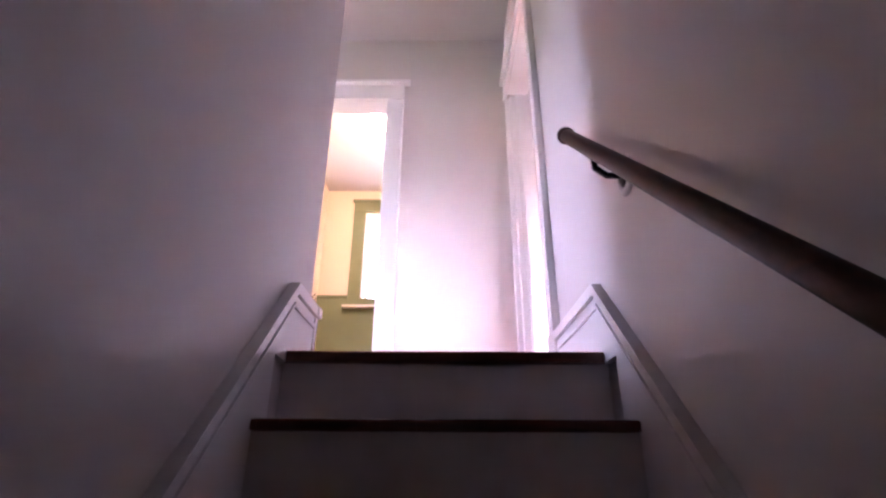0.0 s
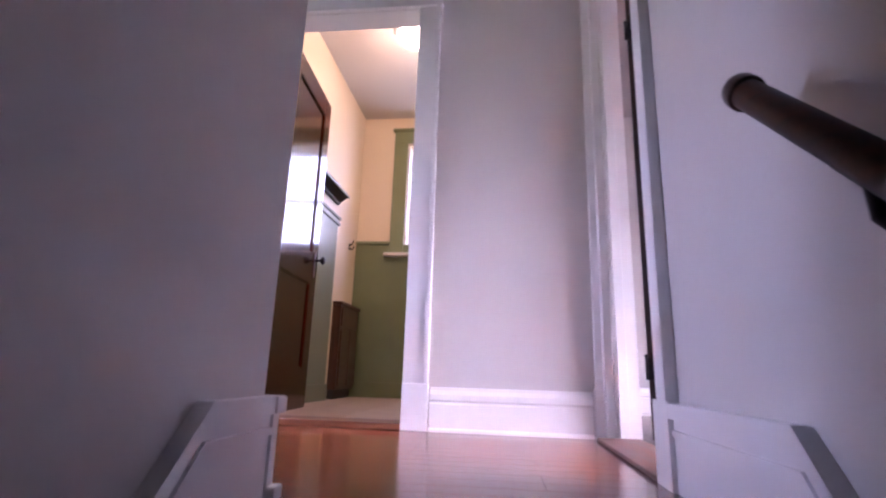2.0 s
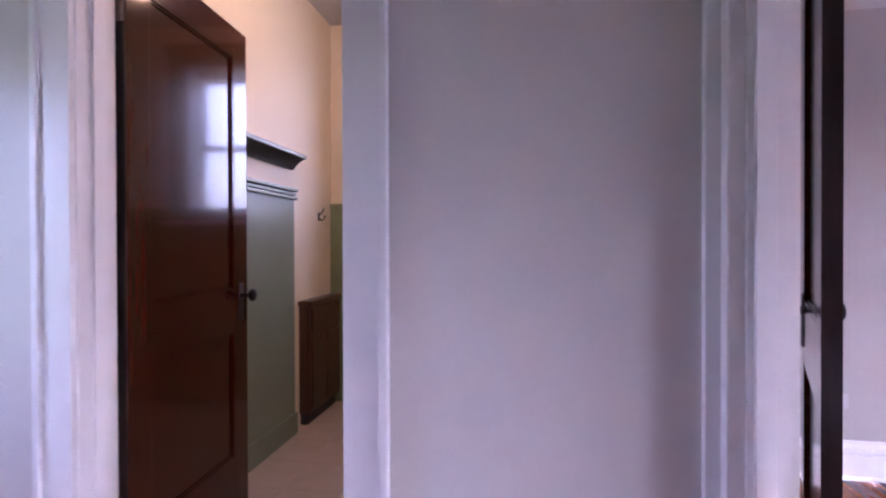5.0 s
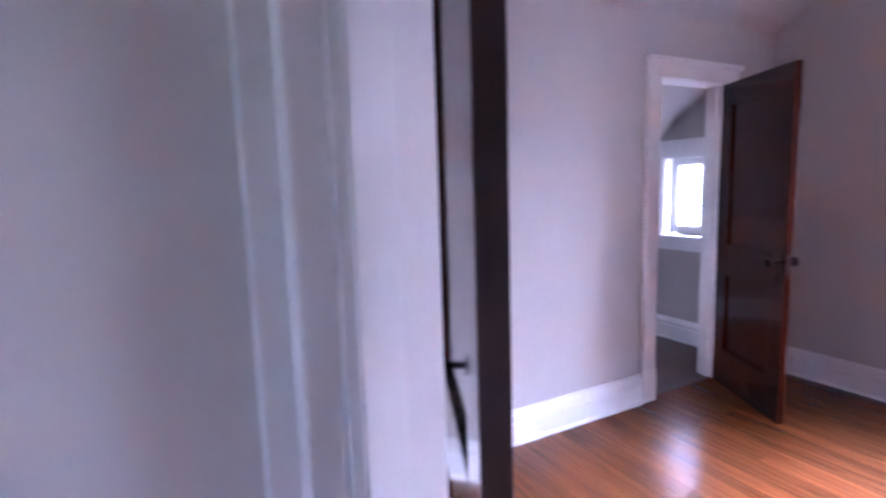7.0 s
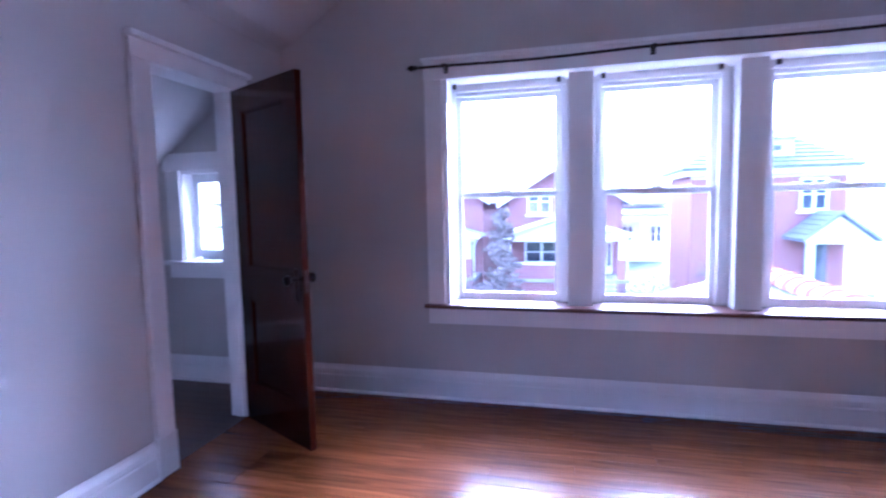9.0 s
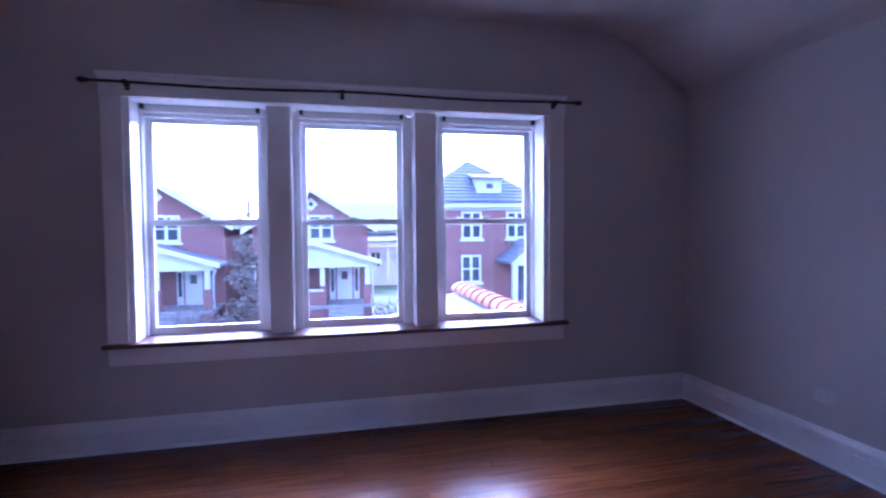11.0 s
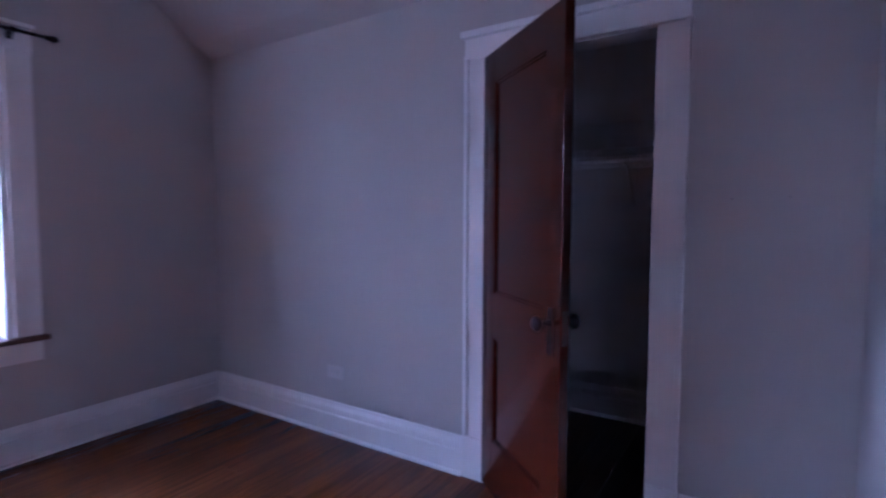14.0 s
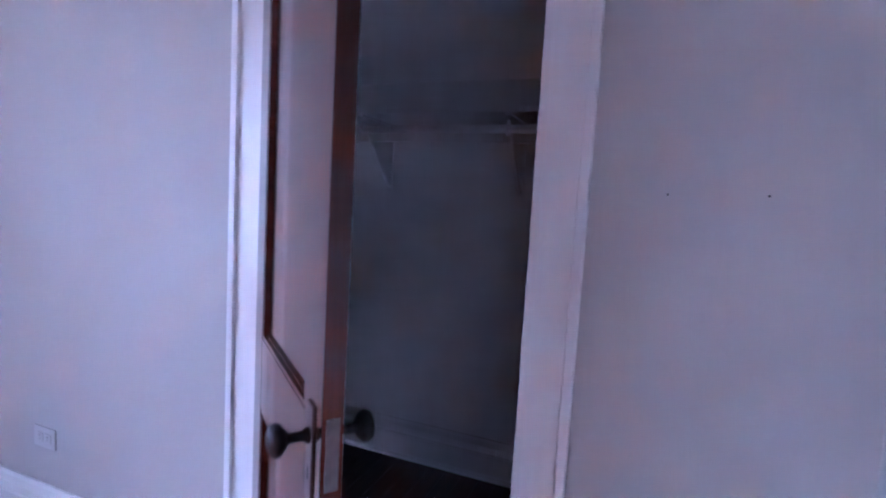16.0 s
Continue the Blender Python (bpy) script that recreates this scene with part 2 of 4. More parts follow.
def part(name, bm, mat, parent, label=""):
    ob = mesh(name, bm, mat)
    ob.parent = parent
    return tagged(ob, label) if label else ob


def thing(name, label, category, at=None, group=""):
    ob = new(name)
    ob.empty_display_size = 0.1
    if at is not None:
        ob.matrix_world = at
    return tagged(ob, label, category, group)


def setting(name, bm, mat, label, category="wall"):
    return tagged(mesh(name, bm, mat), label, category, kind="structure")


def B():
    return bmesh.new()


# ---- plan ----
W = 0.90            # stair width
YW = 1.585          # landing's end wall
XW, XE = 1.03, 4.62  # bedroom west, east
YN, YS = 3.21, -1.765  # bedroom north, south
XO = 4.94           # outside of the front wall
HC = 2.72           # bedroom ceiling
HL = 2.80           # landing ceiling
D0 = (0.66, 1.512)  # bedroom door opening along y
BD = (-0.77, 0.026)  # bathroom door opening along x
C1 = (3.455, 4.085)  # north closet opening along x
XSW = 1.115  # west wall at the south corner
C2 = (1.775, 2.50)  # south closet opening along x
WIN = (-0.635, 2.06)  # window opening along y
WZ = (0.63, 2.12)
EAVE = 0.5

# walls
b = box(B(), -0.14, -4.2, -3.0, 0, 0.235, HL)
setting("wall_stair_west", b, STAIRWALL, "off-white painted plaster stair wall, slightly glossy")
b = box(B(), W, -4.2, -3.0, 0.97, D0[0] - 0.01, HL)
box(b, W, D0[0] - 0.01, 2.215, 0.97, D0[1] + 0.01, HL), box(b, 0.955, D0[1] + 0.01, 0, 0.97, YW, HL)
setting("wall_stair_east", b, STAIRWALL, "off-white painted plaster wall beside the stair")
b = box(B(), 0.97, YS, 0, XW, D0[0] - 0.01, HC + 0.1)
for v in b.verts:  # the old wall runs out of square towards the south corner
    if v.co.x > 1.0 and v.co.y < YS + 0.01:
        v.co.x = XSW
box(b, 0.97, D0[0] - 0.01, 2.215, XW, D0[1] + 0.01, HC + 0.1), box(b, 0.97, D0[1] + 0.01, 0, XW, YN, HC + 0.1)
setting("wall_west", b, WALL, "off-white painted bedroom wall around the landing door")
b = box(B(), -1.75, YW, 0, BD[0] - 0.01, YW + 0.14, 2.95)
box(b, BD[0] - 0.01, YW, 2.215, BD[1] + 0.01, YW + 0.14, 2.95), box(b, BD[1] + 0.01, YW, 0, 1.04, YW + 0.14, 2.95)
setting("wall_landing_north", b, STAIRWALL, "off-white painted landing wall with bathroom doorway")
b = box(B(), -1.75, 0.095, 0, -0.14, 0.235, HL)
box(b, -1.75, 0.235, 0, -1.62, 0.62, HL), box(b, -1.75, 0.62, 1.85, -1.62, 1.16, HL), box(b, -1.75, 0.62, 0, -1.62, 1.16, 0.75), box(b, -1.75, 1.16, 0, -1.62, YW, HL)
setting("wall_landing_west", b, STAIRWALL, "plain off-white wall closing the landing")
b = box(B(), -0.14, -4.34, -3.0, 1.04, -4.2, HL)
setting("wall_stair_foot", b, STAIRWALL, "plain off-white wall at the stair foot")

b = box(B(), 0.97, YN, 0, C1[0] - 0.01, YN + 0.13, HC + 0.1)
box(b, C1[0] - 0.01, YN, 2.012, C1[1] + 0.01, YN + 0.13, HC + 0.1), box(b, C1[1] + 0.01, YN, 0, XE, YN + 0.13, HC + 0.1)
setting("wall_north", b, WALL, "off-white painted bedroom wall with closet doorway")
b = box(B(), 0.97, YS - 0.13, 0, C2[0] - 0.01, YS, HC + 0.1)
box(b, C2[0] - 0.01, YS - 0.13, 2.012, C2[1] + 0.01, YS, HC + 0.1), box(b, C2[1] + 0.01, YS - 0.13, 0, XE, YS, HC + 0.1)
setting("wall_south", b, WALL, "off-white painted bedroom wall with closet doorway")
CW = (3.50, 4.09, 0.925, 1.595)  # closet window opening y, z
b = box(B(), XE, -3.2, 0, XO, WIN[0], HC + 0.1)
box(b, XE, WIN[0], 0, XO, WIN[1], WZ[0] - 0.03), box(b, XE, WIN[0], WZ[1], XO, WIN[1], HC + 0.1)
box(b, XE, WIN[1], 0, XO, CW[0], HC + 0.1), box(b, XE, CW[0], 0, XO, CW[1], CW[2]), box(b, XE, CW[0], CW[3], XO, CW[1], HC + 0.1)
box(b, XE, CW[1], 0, XO, 5.2, HC + 0.1)
setting("wall_east", b, WALL, "off-white painted front wall with three sash windows")

# unseen roof edge over the front wall, added to cut steep sky light
b = box(B(), XO, -3.2, 2.46, XO + EAVE, 5.2, 2.56)
box(b, XO + EAVE, -3.2, 2.42, XO + EAVE + 0.03, 5.2, 2.62)
setting("eaves", b, TRIM, "unseen white painted boarded eaves, added to cut steep sky light", "eaves")

# bedroom ceiling: flat middle, coved slopes to the north and south walls
under = [(YS - 0.02, 2.33), (YS + 0.12, 2.40), (YS + 0.30, 2.53), (YS + 0.40, 2.605), (YS + 0.50, 2.665), (YS + 0.62, 2.705), (YS + 0.78, HC)]
over = [(YN + 0.02, 2.37), (YN - 0.10, 2.43), (YN - 0.28, 2.55), (YN - 0.38, 2.615), (YN - 0.48, 2.67), (YN - 0.60, 2.708), (YN - 0.76, HC)]
b = prism(B(), under + over[::-1] + [(YN + 0.02, 2.95), (YS - 0.02, 2.95)], "x", 0.98, XE + 0.02)
setting("ceiling_bedroom", b, CEIL, "off-white plaster ceiling with sloped coved sides", "ceiling")
setting("ceiling_landing", box(B(), -1.75, -4.3, HL, 1.05, YW + 0.1, HL + 0.12), CEIL, "off-white plaster ceiling over stair and landing", "ceiling")

# closets
b = box(B(), 3.0, YN + 0.13, 0, 3.1, 5.2, 2.6)
box(b, 3.1, 5.1, 0, XE, 5.2, 2.6)
setting("wall_closet_north", b, WALL, "off-white closet walls under the roof slope")
b = prism(B(), [(YN + 0.13, 2.34), (4.04, 1.82), (5.1, 1.0), (5.2, 1.1), (4.1, 1.95), (YN + 0.13, 2.55)], "x", 3.1, XE)
setting("ceiling_closet_north", b, CEIL, "off-white sloped closet ceiling", "ceiling")
setting("wall_closet_south", box(B(), 1.3, -3.05, 0, 3.3, -2.9, 2.6), CLOSET, "off-white painted closet back wall")
setting("wall_closet_south_west", box(B(), 1.3, -2.9, 0, 1.42, YS - 0.13, 2.6), CLOSET, "off-white painted closet side wall")
setting("wall_closet_south_east", box(B(), 3.18, -2.9, 0, 3.3, YS - 0.13, 2.6), CLOSET, "off-white painted closet side wall")
b = prism(B(), [(-2.9, 1.86), (-2.2, 2.42), (YS - 0.13, 2.42), (YS - 0.13, 2.55), (-2.3, 2.55), (-2.9, 2.05)], "x", 1.42, 3.18)
setting("ceiling_closet_south", b, CLOSET, "off-white sloped closet ceiling", "ceiling")

# bathroom shell
b = box(B(), -1.12, YW + 0.14, 0, -0.98, 4.02, 2.95)
setting("wall_bath_west", b, CREAM, "warm cream painted bathroom wall")
BW = (-0.51, 0.31, 1.385, 2.55)  # bathroom window opening x, z
b = box(B(), -1.12, 4.02, 0, BW[0], 4.3, 2.95)
box(b, BW[0], 4.02, 0, BW[1], 4.3, BW[2]), box(b, BW[0], 4.02, BW[3], BW[1], 4.3, 2.95), box(b, BW[1], 4.02, 0, 0.95, 4.3, 2.95)
setting("wall_bath_north", b, CREAM, "cream painted bathroom wall with window")
setting("wall_bath_east", box(B(), 0.8, YW + 0.14, 0, 0.95, 4.02, 2.95), CREAM, "plain cream bathroom wall")
setting("ceiling_bath", box(B(), -1.12, YW + 0.14, 2.87, 0.95, 4.02, 2.97), CEIL, "off-white bathroom ceiling", "ceiling")

# ---- trim ----
BASE = [(0, 0), (0.022, 0), (0.022, 0.118), (0.017, 0.124), (0.017, 0.130), (0.024, 0.136), (0.024, 0.160), (0.012, 0.178), (0.008, 0.192), (0, 0.192)]
QUARTER = [(0.022, 0), (0.036, 0), (0.035, 0.008), (0.030, 0.014), (0.022, 0.017)]


def baseboard(p0, p1, inward):
    bm = sweep(B(), BASE, p0, p1, inward)
    sweep(bm, QUARTER, p0, p1, inward)
    return setting("baseboard", bm, TRIM, "tall white painted moulded baseboard", "baseboard")


baseboard((XE, YS), (XE, YN), (-1, 0))
baseboard((XW, YN), (C1[0] - 0.125, YN), (0, -1))
baseboard((C1[1] + 0.125, YN), (XE - 0.03, YN), (0, -1))
baseboard((C2[1] + 0.125, YS), (XE - 0.03, YS), (0, 1))
baseboard((XSW, YS), (C2[0] - 0.125, YS), (0, 1))
baseboard((XSW, YS + 0.03), (XW, D0[0] - 0.125), (1, 0.036))
baseboard((XW, D0[1] + 0.125), (XW, YN - 0.03), (1, 0))
baseboard((BD[1] + 0.128, YW), (W - 0.03, YW), (0, -1))
baseboard((-1.6, YW), (BD[0] - 0.128, YW), (0, -1))
baseboard((XE, YN + 0.14), (XE, 5.1), (-1, 0))
baseboard((3.11, 5.1), (XE - 0.03, 5.1), (0, -1))
baseboard((1.43, -2.9), (3.17, -2.9), (0, 1))
baseboard((1.42, -2.87), (1.42, YS - 0.14), (1, 0))
baseboard((3.18, -2.87), (3.18, YS - 0.14), (-1, 0))


def casing(axis, a, b, face, out, top, head, cap_over, depth, name, label, cornered=False):
    """Board casing round a doorway: the opening runs from a to b along an axis, face is the wall's plane, out the side it stands off to."""
    t = thing(name, label, "door frame")
    tagged(t, kind="structure")

    def slab(u0, u1, z0, z1, d0, d1, bevel=0.002):
        bm = B()
        f0, f1 = face + out * d0, face + out * d1
        if axis == "x":
            return box(bm, u0, f0, z0, u1, f1, z1, bevel)
        return box(bm, f0, u0, z0, f1, u1, z1, bevel)
    w = 0.118
    far = b + w if not cornered else YW - 0.002
    for s, e in ((-1, a), (1, b))[:1 if cornered else 2]:
        part("side_casing", slab(e, e + s * (w - 0.022), 0.205, top, 0, 0.020), TRIM, t)
        part("backband", slab(e + s * (w - 0.022), e + s * w, 0.205, top, 0, 0.032, 0.004), TRIM, t)
        part("plinth_block", slab(e - s * 0.001, e + s * (w + 0.003), 0, 0.205, 0, 0.030, 0.003), TRIM, t)
    part("head_bead", slab(a - w - 0.006, far + (0 if cornered else 0.006), top, top + 0.016, 0, 0.030, 0.005), TRIM, t)
    part("head_casing", slab(a - w, far, top + 0.016, head - 0.03, 0, 0.022), TRIM, t)
    part("head_cap", slab(a - w - cap_over, far + (0 if cornered else cap_over), head - 0.03, head, 0, 0.05, 0.006), TRIM, t)
    for s, e in ((-1, a), (1, b))[:1 if cornered else 2]:
        bm = B()
        f0, f1 = sorted((face, face - out * depth))
        u0, u1 = sorted((e + s * 0.012, e - s * 0.004))
        mid = (f0 + f1) / 2
        if axis == "x":
            box(bm, u0, f0, 0, u1, f1, top, 0.001), box(bm, e, mid - 0.02, 0, e - s * 0.014, mid + 0.02, top, 0.002)
        else:
            box(bm, f0, u0, 0, f1, u1, top, 0.001), box(bm, mid - 0.02, e, 0, mid + 0.02, e - s * 0.014, top, 0.002)
        part("jamb", bm, TRIM, t)
    bm = B()
    f0, f1 = sorted((face, face - out * depth))
    if axis == "x":
        box(bm, a, f0, top - 0.002, b, f1, top + 0.012)
    else:
        box(bm, f0, a, top - 0.002, f1, b, top + 0.012)
    part("head_jamb", bm, TRIM, t)
    return t


casing("x", BD[0], BD[1], YW, -1, 2.205, 2.37, 0.045, 0.14, "bathroom_door_frame", "white painted door frame with tall capped head")
casing("y", D0[0], D0[1], W, -1, 2.205, 2.37, 0.02, 0.13, "bedroom_door_frame", "white painted door frame beside the stair wall", True)
casing("x", C1[0], C1[1], YN, -1, 2.005, 2.125, 0.012, 0.13, "north_closet_door_frame", "white painted closet door frame")
casing("x", C2[0], C2[1], YS, 1, 2.005, 2.13, 0.012, 0.13, "south_closet_door_frame", "white painted closet door frame")
bf = bpy.data.objects["bedroom_door_frame"]
part("bedroom_side", box(B(), XW, D0[1] + 0.002, 0, XW + 0.024, D0[1] + 0.115, 2.22, 0.003), TRIM, bf)
part("bedroom_side", box(B(), XW, D0[0] - 0.115, 0, XW + 0.02, D0[0], 2.22, 0.003), TRIM, bf)
part("bedroom_head", box(B(), XW, D0[0] - 0.115, 2.22, XW + 0.022, D0[1] + 0.115, 2.33, 0.003), TRIM, bf)
# the north side of this frame is squeezed into the landing's corner: two stepped boards and the jamb
part("corner_board", box(B(), 0.884, 1.556, 0, 0.922, YW - 0.001, 2.203, 0.003), TRIM, bf)
part("side_casing", box(B(), 0.916, 1.522, 0, 0.953, YW - 0.002, 2.203, 0.004), TRIM, bf)
part("plinth_block", box(B(), 0.876, 1.546, 0, 0.912, YW - 0.0015, 0.205, 0.003), TRIM, bf)
part("jamb", box(B(), 0.9535, D0[1], 0, XW + 0.026, D0[1] + 0.012, 2.205, 0.001), TRIM, bf)
part("door_stop", box(B(), 0.966, D0[1] - 0.011, 0, 1.008, D0[1] - 0.0005, 2.205, 0.002), TRIM, bf)

# stair skirts: sloped boards with a moulded cap that turn level at the landing
RISE, GO = 0.195, 0.21
slope = RISE / GO


def skirt(x, s, name, y_end):
    t = thing(name, "white painted stair skirting with moulded cap", "baseboard")
    tagged(t, kind="structure")
    k = 0.0
    foot = -3.2

    def zt(y):
        return 0.20 + (y - k) * 0.985
    for nm, d, lo, hi in (("skirt_board", 0.018, 0.52, 0.035), ("cap_moulding", 0.030, 0.035, 0.0), ("lower_bead", 0.024, 0.075, 0.060)):
        bm = B()
        pts = [(foot, zt(foot) - lo), (k, zt(k) - min(lo, 0.2)), (k, zt(k) - hi), (foot, zt(foot) - hi)]
        if lo > 0.3:
            pts = [(foot, zt(foot) - lo), (-0.10, zt(-0.10) - lo), (-0.10, -0.03), (k, -0.03), (k, zt(k) - hi), (foot, zt(foot) - hi)]
        prism(bm, pts, "x", x, x + s * d)
        z1, z0 = 0.20 - hi, 0.20 - lo
        box(bm, x, k, max(0, z0), x + s * d, y_end, z1)
        part(nm, bm, TRIM, t)
    return t


sk = skirt(0.0, 1, "stair_skirting", 0.235)
part("corner_return", box(B(), -0.14, 0.235, 0, 0.024, 0.262, 0.165, 0.003), TRIM, sk)
part("corner_cap", box(B(), -0.14, 0.225, 0.165, 0.036, 0.272, 0.2, 0.008), TRIM, sk)
part("corner_foot", box(B(), -0.14, 0.235, 0, 0.040, 0.276, 0.03, 0.006), TRIM, sk)
skirt(W, -1, "stair_skirting", D0[0] - 0.122)

# ---- stair ----
for i in range(14):
    st = thing("stair_step", "stair step with red-brown tread and white riser", "step", group="steps of the stair")
    y, z = -GO * i, -RISE * i
    part("riser", box(B(), 0.002, y + 0.02, z - RISE, W - 0.002, y + 0.045, z - 0.026), TRIM, st, "scuffed white riser")
    if i:
        part("tread", box(B(), 0.018, y, z - 0.026, W - 0.018, y + GO + 0.02, z, 0.008), TREAD, st)
    else:
        part("tread", box(B(), 0.002, -0.012, -0.03, W - 0.002, 0.07, 0.0, 0.009), TREAD, st, "rounded landing nosing")

# ---- doors ----


def door(name, label, w, h, at, knob_z=0.97, hinge_mat=BLACK):
    """Two-panel door: hinge line at the origin, leaf along +x, thickness in y."""
    t = thing(name, label, "door", at)
    th, sw = 0.037, 0.112
    part("stile", box(B(), 0.002, -th / 2, 0.012, sw, th / 2, h, 0.002), DOOR, t)
    part("stile", box(B(), w - sw, -th / 2, 0.012, w, th / 2, h, 0.002), DOOR, t)
    part("edge_strip", box(B(), 0.0, -th / 2 + 0.001, 0.014, 0.004, th / 2 - 0.001, h - 0.002), EDGE, t, "unvarnished hinge edge, its shade put into the dark colour")
    lo, up = knob_z - 0.155, knob_z + 0.025
    rails = ((0.012, 0.25), (lo, up), (h - 0.125, h))
    for z0, z1 in rails:
        part("rail", box(B(), sw, -th / 2 + 0.0004, z0, w - sw, th / 2 - 0.0004, z1), DOORX, t)
    for z0, z1 in ((0.25, lo), (up, h - 0.125)):
        part("panel", box(B(), sw - 0.008, -0.006, z0 - 0.008, w - sw + 0.008, 0.006, z1 + 0.008), DOOR, t)
        bm = B()
        for s in (-1, 1):
            for y0, y1, d in ((0.006, 0.0172, 0.011), (0.006, 0.012, 0.02)):
                box(bm, sw, s * y0, z0, sw + d, s * y1, z1), box(bm, w - sw - d, s * y0, z0, w - sw, s * y1, z1)
                box(bm, sw + d, s * y0, z0, w - sw - d, s * y1, z0 + d), box(bm, sw + d, s * y0, z1 - d, w - sw - d, s * y1, z1)
        part("panel_moulding", bm, DOORX, t, "moulded panel edge")
    kx = w - 0.062
    for s in (-1, 1):
        bp = box(B(), kx - 0.021, s * th / 2, knob_z - 0.115, kx + 0.021, s * (th / 2 + 0.004), knob_z + 0.055, 0.0015)
        pl = part("lock_plate", bp, BRONZE, t, "long aged bronze lock plate")
        m = Matrix.Translation((kx, s * (th / 2 + 0.003), knob_z)) @ Matrix.Rotation(radians(-90 * s), 4, "X")
        part("knob", lathe(B(), [(0.014, 0), (0.013, 0.006), (0.0085, 0.012), (0.0085, 0.034), (0.017, 0.040), (0.0265, 0.048), (0.028, 0.056), (0.024, 0.064), (0.012, 0.068)], m), BLACK, pl, "dark round doorknob")
        part("keyhole", box(B(), kx - 0.004, s * (th / 2 + 0.003), knob_z - 0.075, kx + 0.004, s * (th / 2 + 0.0048), knob_z - 0.055), SLOT, pl)
    part("latch_face", box(B(), w - 0.001, -0.011, knob_z - 0.07, w + 0.0012, 0.011, knob_z + 0.05), BRONZE, t)
    for z in (0.30, h - 0.22):
        bm = B()
        tube(bm, [(-0.004, th / 2 + 0.004, z - 0.048), (-0.004, th / 2 + 0.004, z + 0.048)], 0.0065, 10)
        box(bm, -0.004, -th / 2 + 0.004, z - 0.045, -0.0012, th / 2 + 0.003, z + 0.045)
        lathe(bm, [(0.008, 0), (0.0085, 0.005), (0.003, 0.012)], Matrix.Translation((-0.004, th / 2 + 0.004, z + 0.048)), 10)
        part("hinge", bm, hinge_mat, t, "butt hinge with ball tip")
    return t


def leaf(hx, hy, angle):
    return Matrix.Translation((hx, hy, 0)) @ Matrix.Rotation(radians(angle), 4, "Z")


door("bedroom_door", "dark mahogany panelled door standing wide open into bedroom", 0.71, 2.17, leaf(1.112, 1.503, 66.5), 0.985)
door("north_closet_door", "dark mahogany panelled closet door standing open", 0.69, 1.995, leaf(4.065, 3.192, 242), 0.93)
door("south_closet_door", "red-brown mahogany panelled closet door standing ajar", 0.685, 1.995, leaf(2.497, -1.745, 140.5), 0.90)
door("bathroom_door", "dark glossy mahogany bathroom door standing open inwards", 0.775, 2.16, leaf(-0.765, YW + 0.155, 93.5), 0.97, BRASS)

# ---- front window: three double-hung sashes ----


def sash(t, y0, y1, z0, z1, x, name):
    """A sash of stiles and rails round one pane, seated at x."""
    s = part(name, B(), TRIM, t)
    st, rl = 0.046, 0.05
    part("stile", box(B(), x - 0.018, y0, z0, x + 0.018, y0 + st, z1, 0.003), TRIM, s)
    part("stile", box(B(), x - 0.018, y1 - st, z0, x + 0.018, y1, z1, 0.003), TRIM, s)
    low = 0.055 if name == "lower_sash" else 0.034
    part("bottom_rail", box(B(), x - 0.0175, y0 + st, z0, x + 0.0175, y1 - st, z0 + low, 0.003), TRIM, s)
    part("top_rail", box(B(), x - 0.0175, y0 + st, z1 - (0.034 if name == "lower_sash" else rl), x + 0.0175, y1 - st, z1, 0.003), TRIM, s)
    g = part("pane", box(B(), x - 0.002, y0 + st - 0.004, z0 + low - 0.004, x + 0.002, y1 - st + 0.004, z1 - 0.03), GLASS, s, "clear window glass")
    g.visible_shadow = False
    return s


PANES = ((1.353, 1.978), (0.417, 1.030), (-0.553, 0.064))
win = thing("window_front", "triple white double-hung window with dark wooden stool", "window")
tagged(win, kind="structure")
box_y = [(p[0] - 0.046, p[1] + 0.046) for p in PANES]
for y0, y1 in box_y:
    sash(win, y0, y1, 1.345, 2.055, 4.895, "upper_sash")
    lo = sash(win, y0, y1, 0.64, 1.385, 4.855, "lower_sash")
    ym = (y0 + y1) / 2
    part("sash_lock", box(B(), 4.842, ym - 0.03, 1.386, 4.872, ym + 0.03, 1.402, 0.004), PLATE, lo)
    for dy in (-0.2, 0.2):
        part("tilt_latch", box(B(), 4.842, ym + dy - 0.018, 1.386, 4.868, ym + dy + 0.018, 1.395, 0.003), PLATE, lo)
edges = [WIN[0], box_y[2][0], box_y[2][1], box_y[1][0], box_y[1][1], box_y[0][0], box_y[0][1], WIN[1]]
part("jamb", box(B(), XE, WIN[0], 0.64, XO, edges[1], 2.12), TRIM, win)
part("jamb", box(B(), XE, edges[6], 0.64, XO, WIN[1], 2.12), TRIM, win)
for a, c in ((edges[2], edges[3]), (edges[4], edges[5])):
    mid, hw = (a + c) / 2, (c - a) / 2
    part("mullion", box(B(), XE + 0.055, mid - 0.075, 0.64, XO, mid + 0.075, 2.10, 0.004), TRIM, win, "wide white mullion post")
    part("mullion_stop", box(B(), 4.80, a, 0.64, XO, c, 2.09, 0.004), TRIM, win)
